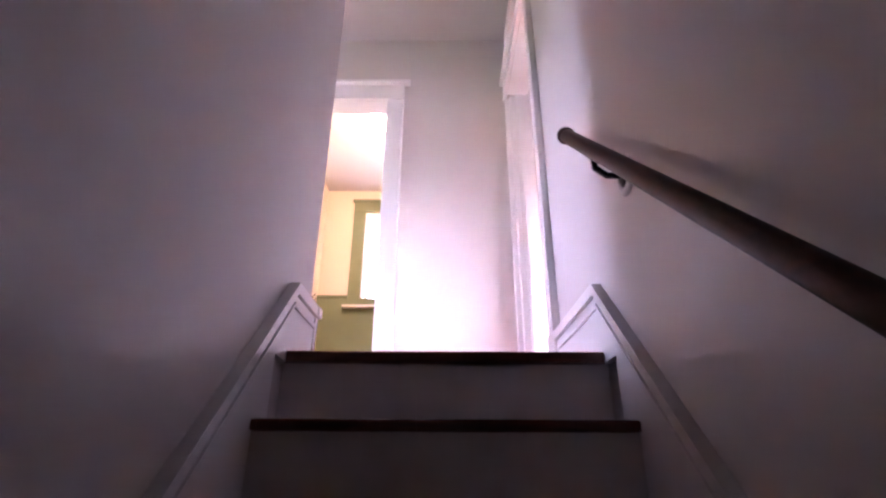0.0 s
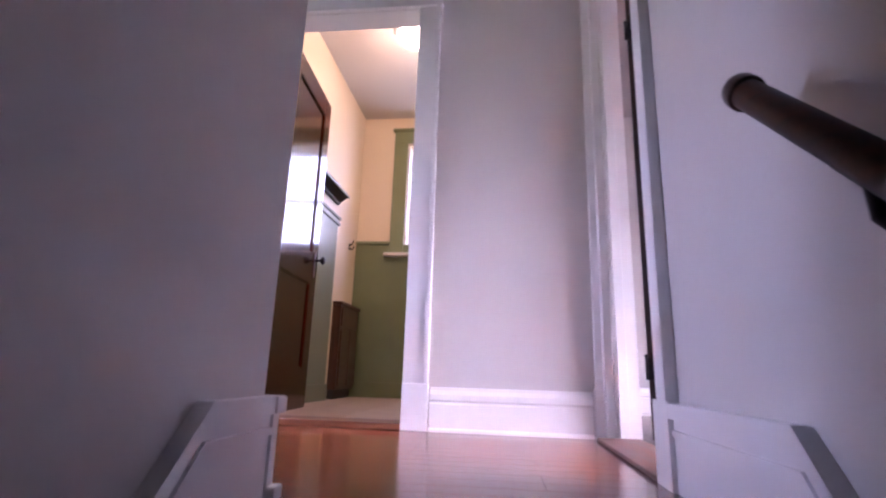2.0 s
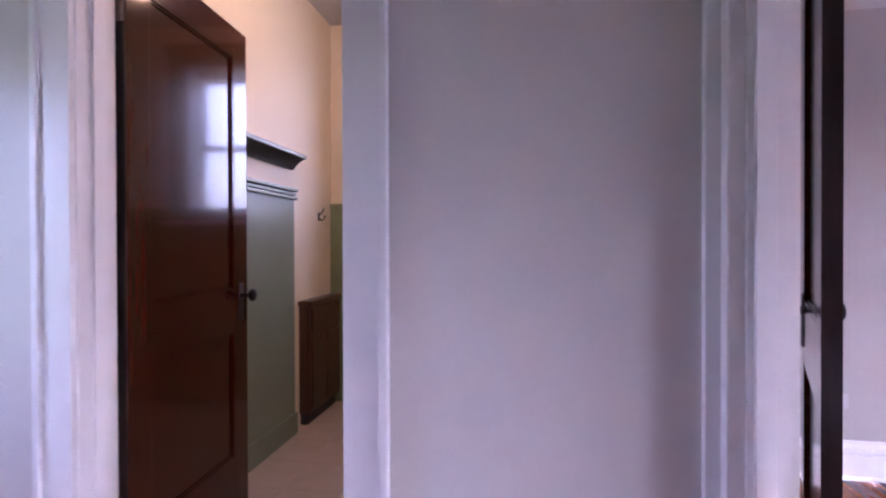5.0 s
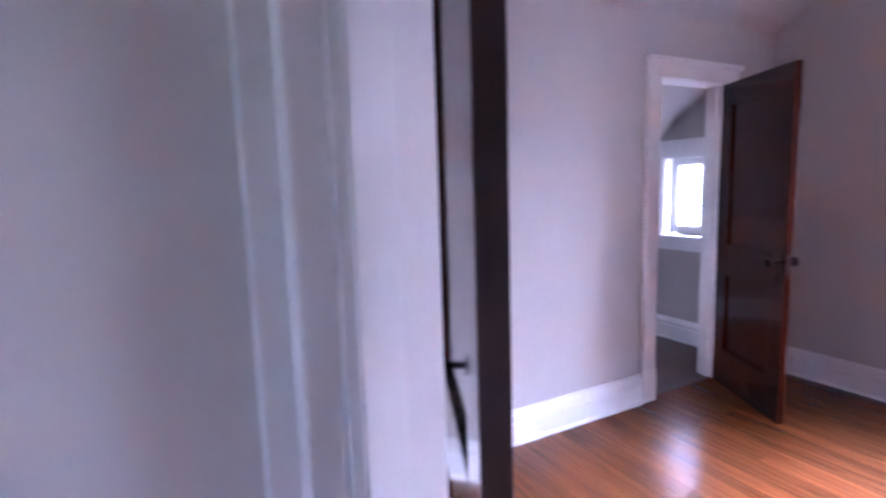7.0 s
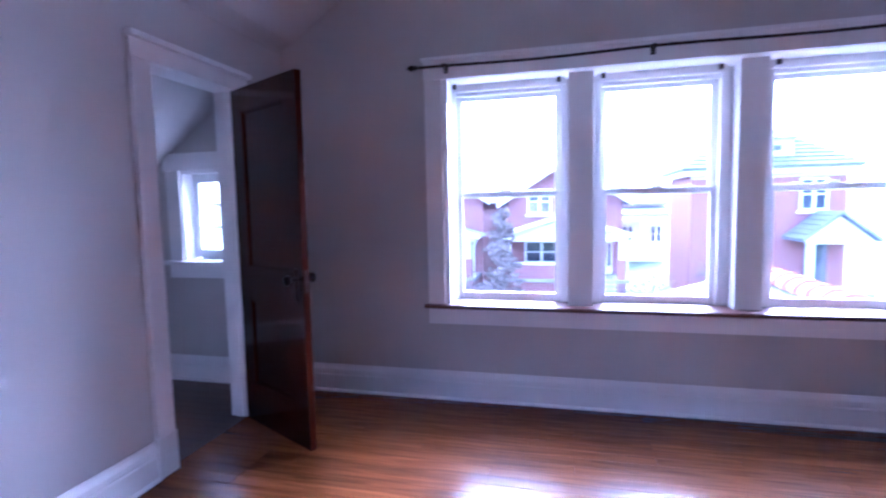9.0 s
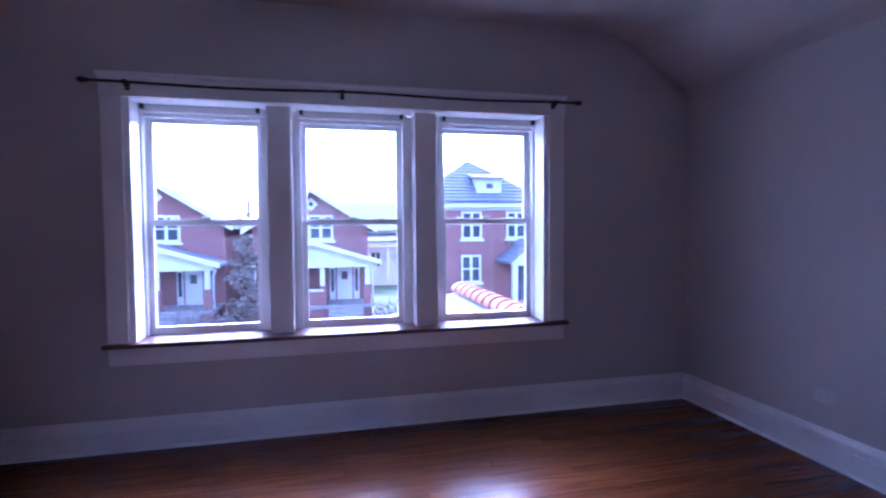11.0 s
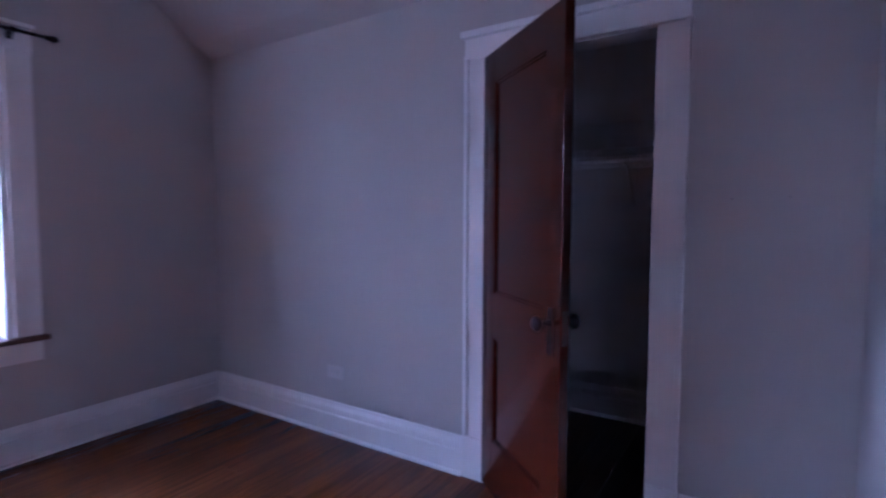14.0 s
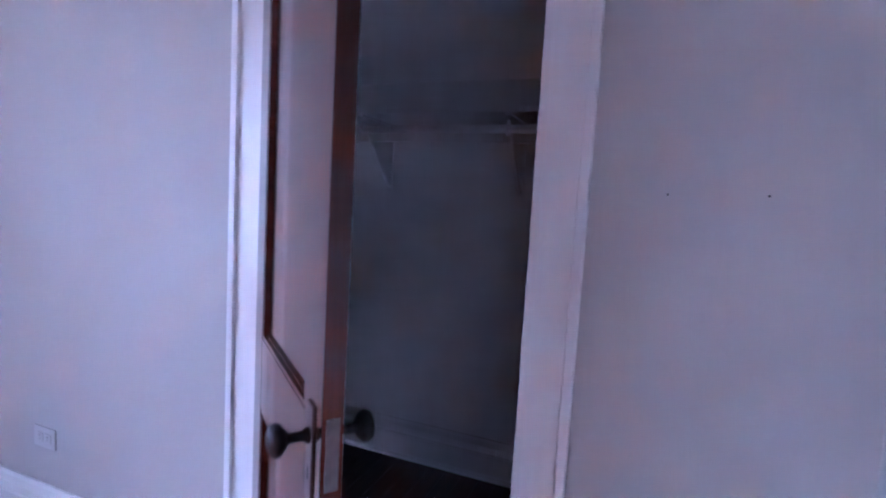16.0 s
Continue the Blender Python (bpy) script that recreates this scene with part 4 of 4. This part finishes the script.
def gable_house(yc, half, peak, eave, x, label):
    """A two-storey brick house with a front gable and a deep white-gabled porch."""
    h = thing("house", label, "house", None, "brick houses across the street")
    part("wall", prism(B(), [(yc - half, GZ), (yc + half, GZ), (yc + half, eave), (yc, peak), (yc - half, eave)], "x", x, x + 11), BRICK, h)
    s = (peak - eave) / half
    for sg in (-1, 1):
        e = (half + 0.45) * sg
        quad = [(x - 0.5, yc + e, eave - 0.45 * s + 0.02), (x + 11.4, yc + e, eave - 0.45 * s + 0.02), (x + 11.4, yc, peak + 0.02), (x - 0.5, yc, peak + 0.02)]
        slab_roof(h, "roof", quad, 0.16, SHINGLE)
        courses(h, [(p[0], p[1], p[2] + 0.16) for p in quad], 14, SHINGLE)
        slab_roof(h, "bargeboard", [(x - 0.56, yc + e, eave - 0.45 * s - 0.06), (x - 0.5, yc + e, eave - 0.45 * s - 0.06), (x - 0.5, yc, peak - 0.06), (x - 0.56, yc, peak - 0.06)], 0.28, WHITE)
    dz = peak - 0.62
    d = part("gable_window", prism(B(), [(yc, dz - 0.33), (yc + 0.33, dz), (yc, dz + 0.33), (yc - 0.33, dz)], "x", x - 0.05, x + 0.02), WHITE, h, "small white diamond gable window")
    part("pane", prism(B(), [(yc, dz - 0.14), (yc + 0.14, dz), (yc, dz + 0.14), (yc - 0.14, dz)], "x", x - 0.06, x - 0.04), DARKGLASS, d)
    house_window(h, x, yc - 1.05, yc + 0.15, 0.75, 2.0, 2)
    house_window(h, x, yc + 0.55, yc + 1.75, 0.75, 2.0, 2)
    # porch
    px = x - 2.0
    y0, y1, za, ze = yc - 2.85, yc + 2.85, 0.62, -0.22
    part("porch_gable", prism(B(), [(y0, ze - 0.02), (y1, ze - 0.02), (yc, za)], "x", px, px + 0.12), WHITE, h, "white boarded porch gable")
    for i in range(5):
        z = ze + 0.1 + i * 0.13
        hw = 2.7 * (1 - (z - ze) / (za - ze))
        part("porch_board", box(B(), px - 0.015, yc - hw, z, px, yc + hw, z + 0.02), WHITE, h)
    part("porch_beam", box(B(), px - 0.04, y0, ze - 0.24, px + 0.2, y1, ze), WHITE, h)
    for sg in (-1, 1):
        quad = [(px - 0.35, yc + sg * 3.15, ze - 0.07), (x, yc + sg * 3.15, ze - 0.07), (x, yc, za + 0.04), (px - 0.35, yc, za + 0.04)]
        slab_roof(h, "porch_roof", quad, 0.1, SHINGLE)
        slab_roof(h, "porch_bargeboard", [(px - 0.4, yc + sg * 3.15, ze - 0.12), (px - 0.35, yc + sg * 3.15, ze - 0.12), (px - 0.35, yc, za), (px - 0.4, yc, za)], 0.2, WHITE)
    part("porch_floor", box(B(), px - 0.1, y0, -2.35, x, y1, -2.2), CONCRETE, h)
    part("porch_base", box(B(), px, y0 + 0.1, GZ, x, y1 - 0.1, -2.35), BRICK, h)
    part("porch_parapet", box(B(), px, yc - 0.5, -2.2, px + 0.25, y1 - 0.1, -1.55), BRICK, h)
    part("parapet_cap", box(B(), px - 0.06, yc - 0.55, -1.55, px + 0.31, y1 - 0.05, -1.45), WHITE, h)
    for y in (yc - 2.55, yc - 0.5, yc + 2.5):
        part("pier", box(B(), px + 0.02, y - 0.17, -2.2, px + 0.36, y + 0.17, -1.3), BRICK, h)
        part("column", box(B(), px + 0.08, y - 0.11, -1.3, px + 0.3, y + 0.11, ze - 0.24, 0.01), WHITE, h)
    part("downpipe", tube(B(), [(px - 0.1, y0 - 0.1, ze - 0.15), (px + 0.1, y0 + 0.05, ze - 0.5), (px + 0.1, y0 + 0.05, -2.2)], 0.05, 8), WHITE, h)
    dr = part("front_door", box(B(), x - 0.08, yc - 1.95, -2.2, x, yc - 1.2, -0.55, 0.01), WHITE, h, "white panelled front door")
    part("glazing", box(B(), x - 0.09, yc - 1.72, -1.2, x - 0.07, yc - 1.43, -0.8), DARKGLASS, dr)
    for a in (yc - 2.3, yc - 1.12):
        sd = part("sidelight", box(B(), x - 0.06, a, -2.2, x, a + 0.28, -0.55), WHITE, h)
        part("glazing", box(B(), x - 0.07, a + 0.07, -1.8, x - 0.05, a + 0.21, -0.68), DARKGLASS, sd)
    part("lintel", box(B(), x - 0.07, yc - 2.35, -0.55, x, yc - 0.8, -0.38), WHITE, h)
    house_window(h, x, yc + 0.2, yc + 1.9, -1.7, -0.55, 2)
    for i in range(6):
        part("porch_step", box(B(), px - 0.1 - 0.3 * i - 0.3, yc - 2.3, GZ, px - 0.1 - 0.3 * i, yc - 0.75, -2.35 - 0.19 * i, 0.015), CONCRETE, h)
    return h


gable_house(1.55, 2.75, 3.15, 1.42, 27.0, "red brick gabled house with white front porch and steps")
gable_house(8.5, 2.95, 3.45, 1.60, 27.0, "red brick gabled house with grey roof and white porch")

hc = thing("house", "tall red brick house with grey hipped roof and dormer", "house", None, "brick houses across the street")
x = 27.0
part("wall", box(B(), x, -9.2, GZ, x + 5.0, -2.95, 2.45), BRICK, hc)
part("cornice", box(B(), x - 0.35, -9.55, 2.38, x + 5.3, -2.6, 2.62, 0.03), WHITE, hc, "white painted eaves cornice")
ap, bk = Vector((x + 2.6, -5.95, 5.1)), Vector((x + 2.65, -5.95, 5.1))
c0, c1, c2, c3 = (x - 0.45, -2.5, 2.62), (x - 0.45, -9.65, 2.62), (x + 5.4, -9.65, 2.62), (x + 5.4, -2.5, 2.62)
for quad in ((c1, c0, ap, ap), (c0, c3, bk, ap), (c2, c1, ap, bk), (c3, c2, bk, bk)):
    p = [Vector(q) for q in quad]
    slab_roof(hc, "roof", p if (p[2] - p[3]).length > 0.01 else p[:3], 0.05, SHINGLE)
    courses(hc, [q + Vector((0, 0, 0.05)) for q in p], 13, SHINGLE, 0.045)
dm = part("dormer", box(B(), x + 0.05, -7.1, 3.1, x + 2.6, -5.75, 3.95), WHITE, hc, "white boarded roof dormer")
part("pane", box(B(), x + 0.03, -6.62, 3.40, x + 0.06, -6.25, 3.66), DARKGLASS, dm)
slab_roof(dm, "dormer_roof", [(x - 0.25, -7.4, 3.90), (x - 0.25, -5.45, 3.90), (x + 2.9, -5.7, 4.5), (x + 2.9, -7.15, 4.5)], 0.07, SHINGLE)
for y in (-4.85, -7.35):
    house_window(hc, x, y - 1.12, y, 0.72, 2.18, 2)
house_window(hc, x, -5.92, -4.82, -1.6, -0.12, 2)
part("belt_course", box(B(), x - 0.04, -9.2, 2.24, x, -2.95, 2.38), WHITE, hc)
ex = x - 1.9
part("entry_gable", prism(B(), [(-9.3, -0.42), (-6.95, -0.42), (-8.1, 0.55)], "x", ex, ex + 0.1), WHITE, hc, "white entry porch gable")
for sg, ye in ((1, -6.75), (-1, -9.5)):
    quad = [(ex - 0.25, ye, -0.52), (x, ye, -0.52), (x, -8.1, 0.62), (ex - 0.25, -8.1, 0.62)]
    slab_roof(hc, "entry_roof", quad, 0.09, SHINGLE)
    courses(hc, [(q[0], q[1], q[2] + 0.09) for q in quad], 6, SHINGLE)
part("entry_beam", box(B(), ex, -9.3, -0.6, ex + 0.2, -6.95, -0.42), WHITE, hc)
for y in (-7.15, -9.1):
    part("entry_column", box(B(), ex + 0.02, y - 0.13, GZ + 0.9, ex + 0.3, y + 0.13, -0.6, 0.01), WHITE, hc)
part("entry_door", box(B(), x - 0.06, -8.5, GZ + 0.95, x, -7.6, -0.75), DARKGLASS, hc, "dark entry door")
part("entry_floor", box(B(), ex - 0.1, -9.4, GZ, x, -6.9, GZ + 0.9), CONCRETE, hc)

hc.location.y = -1.25

fh = thing("house", "distant pale house with blue-grey roof and porch", "house")
part("wall", box(B(), 44, -6.0, GZ, 54, 0.9, 1.0), WHITE, fh)
slab_roof(fh, "roof", [(43.4, 1.3, 1.0), (43.4, -6.4, 1.0), (49, -6.4, 3.6), (49, 1.3, 3.6)], 0.15, SHINGLE)
slab_roof(fh, "roof", [(49, 1.3, 3.6), (49, -6.4, 3.6), (54.6, -6.4, 1.0), (54.6, 1.3, 1.0)], 0.15, SHINGLE)
part("porch_beam", box(B(), 41.9, -6.0, -0.2, 42.2, 0.9, 0.25), WHITE, fh)
slab_roof(fh, "porch_roof", [(41.6, 1.1, 0.25), (41.6, -6.2, 0.25), (44, -6.2, 0.75), (44, 1.1, 0.75)], 0.1, SHINGLE)
for y in (-5.8, -4.1, -2.4, -0.7, 0.7):
    part("column", box(B(), 41.95, y - 0.09, GZ + 0.8, 42.15, y + 0.09, -0.2), WHITE, fh)
for y in (-4.9, -2.8, -0.8):
    house_window(fh, 44.0, y - 0.9, y, -2.0, -0.6, 2)

# own front porch roof below the window, with a ridge of clay tiles
pr = thing("porch_roof", "grey slate porch roof with terracotta ridge tiles", "roof")
RZ, RY = 0.10, -1.66
ridge0, ridge1 = Vector((5.0, RY, RZ)), Vector((10.6, RY, RZ))
e = [Vector((5.0, -0.15, -0.72)), Vector((12.3, -0.15, -0.72)), Vector((12.3, -3.2, -0.72)), Vector((5.0, -3.2, -0.72))]
SLATE = material("grey_slate", (0.15, 0.155, 0.165), 0.8, 0.15, 3, 0.4, 30)
for quad in ((e[0], e[1], ridge1, ridge0), (e[2], e[3], ridge0, ridge1), (e[1], e[2], ridge1, ridge1)):
    slab_roof(pr, "roof_plane", quad if (quad[2] - quad[3]).length > 0.01 else quad[:3], 0.03, SLATE)
    courses(pr, [q + Vector((0, 0, 0.03)) for q in quad], 5, SLATE, 0.012)
for i in range(17):
    xx = 5.2 + 0.335 * i
    bm = B()
    prof = [(math.cos(a) * 0.17, math.sin(a) * 0.15) for a in [math.pi * j / 10 for j in range(11)]]
    inner = [(p[0] * 0.88, p[1] * 0.86) for p in prof[::-1]]
    prism(bm, [(RY + p[0], RZ + 0.0 + p[1]) for p in prof + inner], "x", xx, xx + 0.33)
    big = [(math.cos(a) * 0.20, math.sin(a) * 0.185) for a in [math.pi * j / 10 for j in range(11)]]
    prism(bm, [(RY + p[0], RZ + p[1]) for p in big + inner], "x", xx, xx + 0.07)
    part("ridge_tile", bm, TERRA, pr)
part("porch_wall", box(B(), 5.0, -3.0, GZ, 12.0, -0.4, -0.76), BRICK, pr)

# trees and shrubs
rnd = random.Random(11)


def leaves(bm, c, r, n, size):
    for i in range(n):
        while True:
            p = Vector((rnd.uniform(-1, 1), rnd.uniform(-1, 1), rnd.uniform(-1, 1)))
            if p.length < 1:
                break
        q = Vector(c) + Vector((p.x * r[0], p.y * r[1], p.z * r[2]))
        d = Vector((rnd.uniform(-1, 1), rnd.uniform(-1, 1), rnd.uniform(-0.6, 0.6))).normalized()
        u = d.cross(Vector((0, 0, 1))).normalized() if abs(d.z) < 0.98 else Vector((1, 0, 0))
        w = d.cross(u)
        s = size * rnd.uniform(0.5, 1.4)
        vs = [bm.verts.new(q + u * s), bm.verts.new(q + w * s * 0.5), bm.verts.new(q - u * s), bm.verts.new(q - w * s * 0.5)]
        bm.faces.new(vs)


def limbs(bm, base, height, spread, n):
    tube(bm, [base, Vector(base) + Vector((0.05, 0.08, height * 0.5)), Vector(base) + Vector((0, 0, height))], 0.10, 7)
    for i in range(n):
        z = height * rnd.uniform(0.25, 0.95)
        a = rnd.uniform(0, 6.28)
        p = Vector(base) + Vector((0, 0, z))
        ln = spread * (1.15 - z / height)
        e1 = p + Vector((math.cos(a) * ln, math.sin(a) * ln, rnd.uniform(0.1, 0.6)))
        tube(bm, [p, p.lerp(e1, 0.5) + Vector((0, 0, 0.1)), e1], 0.028, 5)


def shaggy_tree(x, y, h, r, label):
    t = thing("tree", label, "tree")
    bm = B()
    limbs(bm, (x, y, GZ), h * 0.92, r, 22)
    part("trunk", bm, BARK, t)
    bm = B()
    for i in range(26):
        f = i / 25
        rr = r * (1.05 - 0.7 * f)
        a = rnd.uniform(0, 6.28)
        leaves(bm, (x + math.cos(a) * rr * 0.5, y + math.sin(a) * rr * 0.5, GZ + 0.5 + f * (h - 0.7)), (rr * 0.75, rr * 0.75, 0.24), 90, 0.10)
    part("crown", bm, LEAF, t)
    return t


def bare_shrub(x, y, h, r, label):
    t = thing("shrub", label, "shrub")
    bm = B()
    for i in range(26):
        a, k = rnd.uniform(0, 6.28), rnd.uniform(0.3, 1)
        p = Vector((x, y, GZ))
        e1 = p + Vector((math.cos(a) * r * k, math.sin(a) * r * k, h * rnd.uniform(0.6, 1)))
        tube(bm, [p, p.lerp(e1, 0.5) + Vector((0, 0, 0.12)), e1], 0.016, 4)
    part("stems", bm, BARK, t)
    bm = B()
    leaves(bm, (x, y, GZ + h * 0.6), (r, r, h * 0.45), 700, 0.05)
    part("twigs", bm, TWIG, t)
    return t


shaggy_tree(23.2, 4.15, 4.6, 1.0, "shaggy dry grey-brown tree in front garden")
bare_shrub(22.9, 6.5, 1.9, 1.5, "bare brown garden shrub")
bare_shrub(22.6, 5.2, 1.5, 1.0, "bare brown garden shrub")
bare_shrub(24.0, -1.9, 1.6, 1.1, "leggy shrub beside porch steps")
bare_shrub(25.2, -5.3, 2.2, 1.4, "bare grey shrub against brick house")
for xx, yy, hh in ((60, 9, 6.6), (64, 5.6, 5.4), (58, -1.2, 5.6), (66, 12.5, 7.2), (70, 0.8, 6.6)):
    shaggy_tree(xx, yy, hh, 2.2, "distant hazy tree behind the houses")
up = thing("utility_pole", "tall thin utility pole behind the houses", "pole")
part("pole", tube(B(), [(45, 6.9, GZ), (45, 6.9, 3.9)], 0.13, 10), BARK, up)
part("crossarm", box(B(), 44.95, 6.2, 3.3, 45.05, 7.6, 3.42), BARK, up)

# ---- floors ----


def planks(name, x0, x1, y0, y1, z, along, width, mat, under, label, skip=None):
    """A board floor: dark bed and separate boards with tight joints, in staggered lengths."""
    bed = setting(name, box(B(), x0, y0, z - 0.12, x1, y1, z - 0.012), under, label, "floor")
    rnd = random.Random(7)
    u0, u1 = (x0, x1) if along == "y" else (y0, y1)
    v0, v1 = (y0, y1) if along == "y" else (x0, x1)
    rows = max(1, round((u1 - u0) / width))
    step = (u1 - u0) / rows
    cache = {}
    for r in range(rows):
        v = v0
        while v < v1 - 0.01:
            n = rnd.choice((1.2, 1.6, 2.0, 2.4))
            if v == v0:
                n = rnd.choice((0.6, 1.0, 1.4, 1.8))
            e = min(v + n, v1)
            if v1 - e < 0.3:
                e = v1
            key = round(e - v, 3)
            if key not in cache:
                bm = B()
                a, c, hgt, ch = step / 2 - 0.0003, key / 2 - 0.0003, 0.012, 0.0007
                lo = [(-a, -c), (a, -c), (a, c), (-a, c)]
                hi = [(-a + ch, -c + ch), (a - ch, -c + ch), (a - ch, c - ch), (-a + ch, c - ch)]
                if along == "x":
                    lo, hi = [(p[1], p[0]) for p in lo], [(p[1], p[0]) for p in hi]
                vs = [[bm.verts.new((*p, -hgt)) for p in lo], [bm.verts.new((*p, -ch)) for p in lo], [bm.verts.new((*p, 0)) for p in hi]]
                for q0, q1 in zip(vs, vs[1:]):
                    for i in range(4):
                        bm.faces.new((q0[i], q0[(i + 1) % 4], q1[(i + 1) % 4], q1[i]))
                bm.faces.new(vs[2])
                bmesh.ops.recalc_face_normals(bm, faces=bm.faces[:])
                if bm.faces[-1:] and sum(f.normal.z for f in bm.faces) < 0:
                    bmesh.ops.reverse_faces(bm, faces=bm.faces[:])
                me = bpy.data.meshes.new("board")
                bm.to_mesh(me)
                bm.free()
                me.materials.append(mat)
                cache[key] = me
            ob = new("board", cache[key])
            u = u0 + step * (r + 0.5)
            ob.location = (u, (v + e) / 2, z) if along == "y" else ((v + e) / 2, u, z)
            ob.parent = bed
            v = e
    return bed


planks("floor_bedroom", 0.98, XE, YS, YN + 0.02, 0.0, "y", 0.082, FLOOR_Y, SLOT, "glossy orange-red fir floorboards with knots")
planks("floor_landing", -1.62, W + 0.08, 0.07, YW, 0.0, "x", 0.082, FLOOR_X, SLOT, "glossy orange-red fir landing boards")
planks("floor_closet_north", 3.1, XE, YN + 0.02, 5.1, 0.0, "y", 0.082, FLOOR_CLOSET, SLOT, "varnished fir closet floor, darker than the bedroom boards")
planks("floor_closet_south", 1.42, 3.18, -2.9, YS, 0.0, "y", 0.082, FLOOR_CLOSET, SLOT, "varnished fir closet floor, darker than the bedroom boards")
bed = setting("floor_bathroom", box(B(), -0.98, YW + 0.14, -0.1, 0.8, 4.02, 0.006), GROUT, "beige square tile bathroom floor", "floor")
tm = mesh("tile", box(B(), -0.149, -0.149, 0, 0.149, 0.149, 0.007, 0.0015), TILE)
for i in range(6):
    for j in range(8):
        ob = tm if (i, j) == (0, 0) else new("tile", tm.data)
        ob.location = (-0.83 + 0.302 * i, YW + 0.29 + 0.302 * j, 0.005)
        ob.parent = bed
setting("stair_underside", prism(B(), [(-4.2, -3.05), (-2.9, -3.05), (0.07, -0.45), (0.07, -0.125), (0.03, -0.2), (-2.7, -2.73), (-4.2, -2.73)], "x", 0.0, W), STAIRWALL, "plain closed stair underside", "stair")
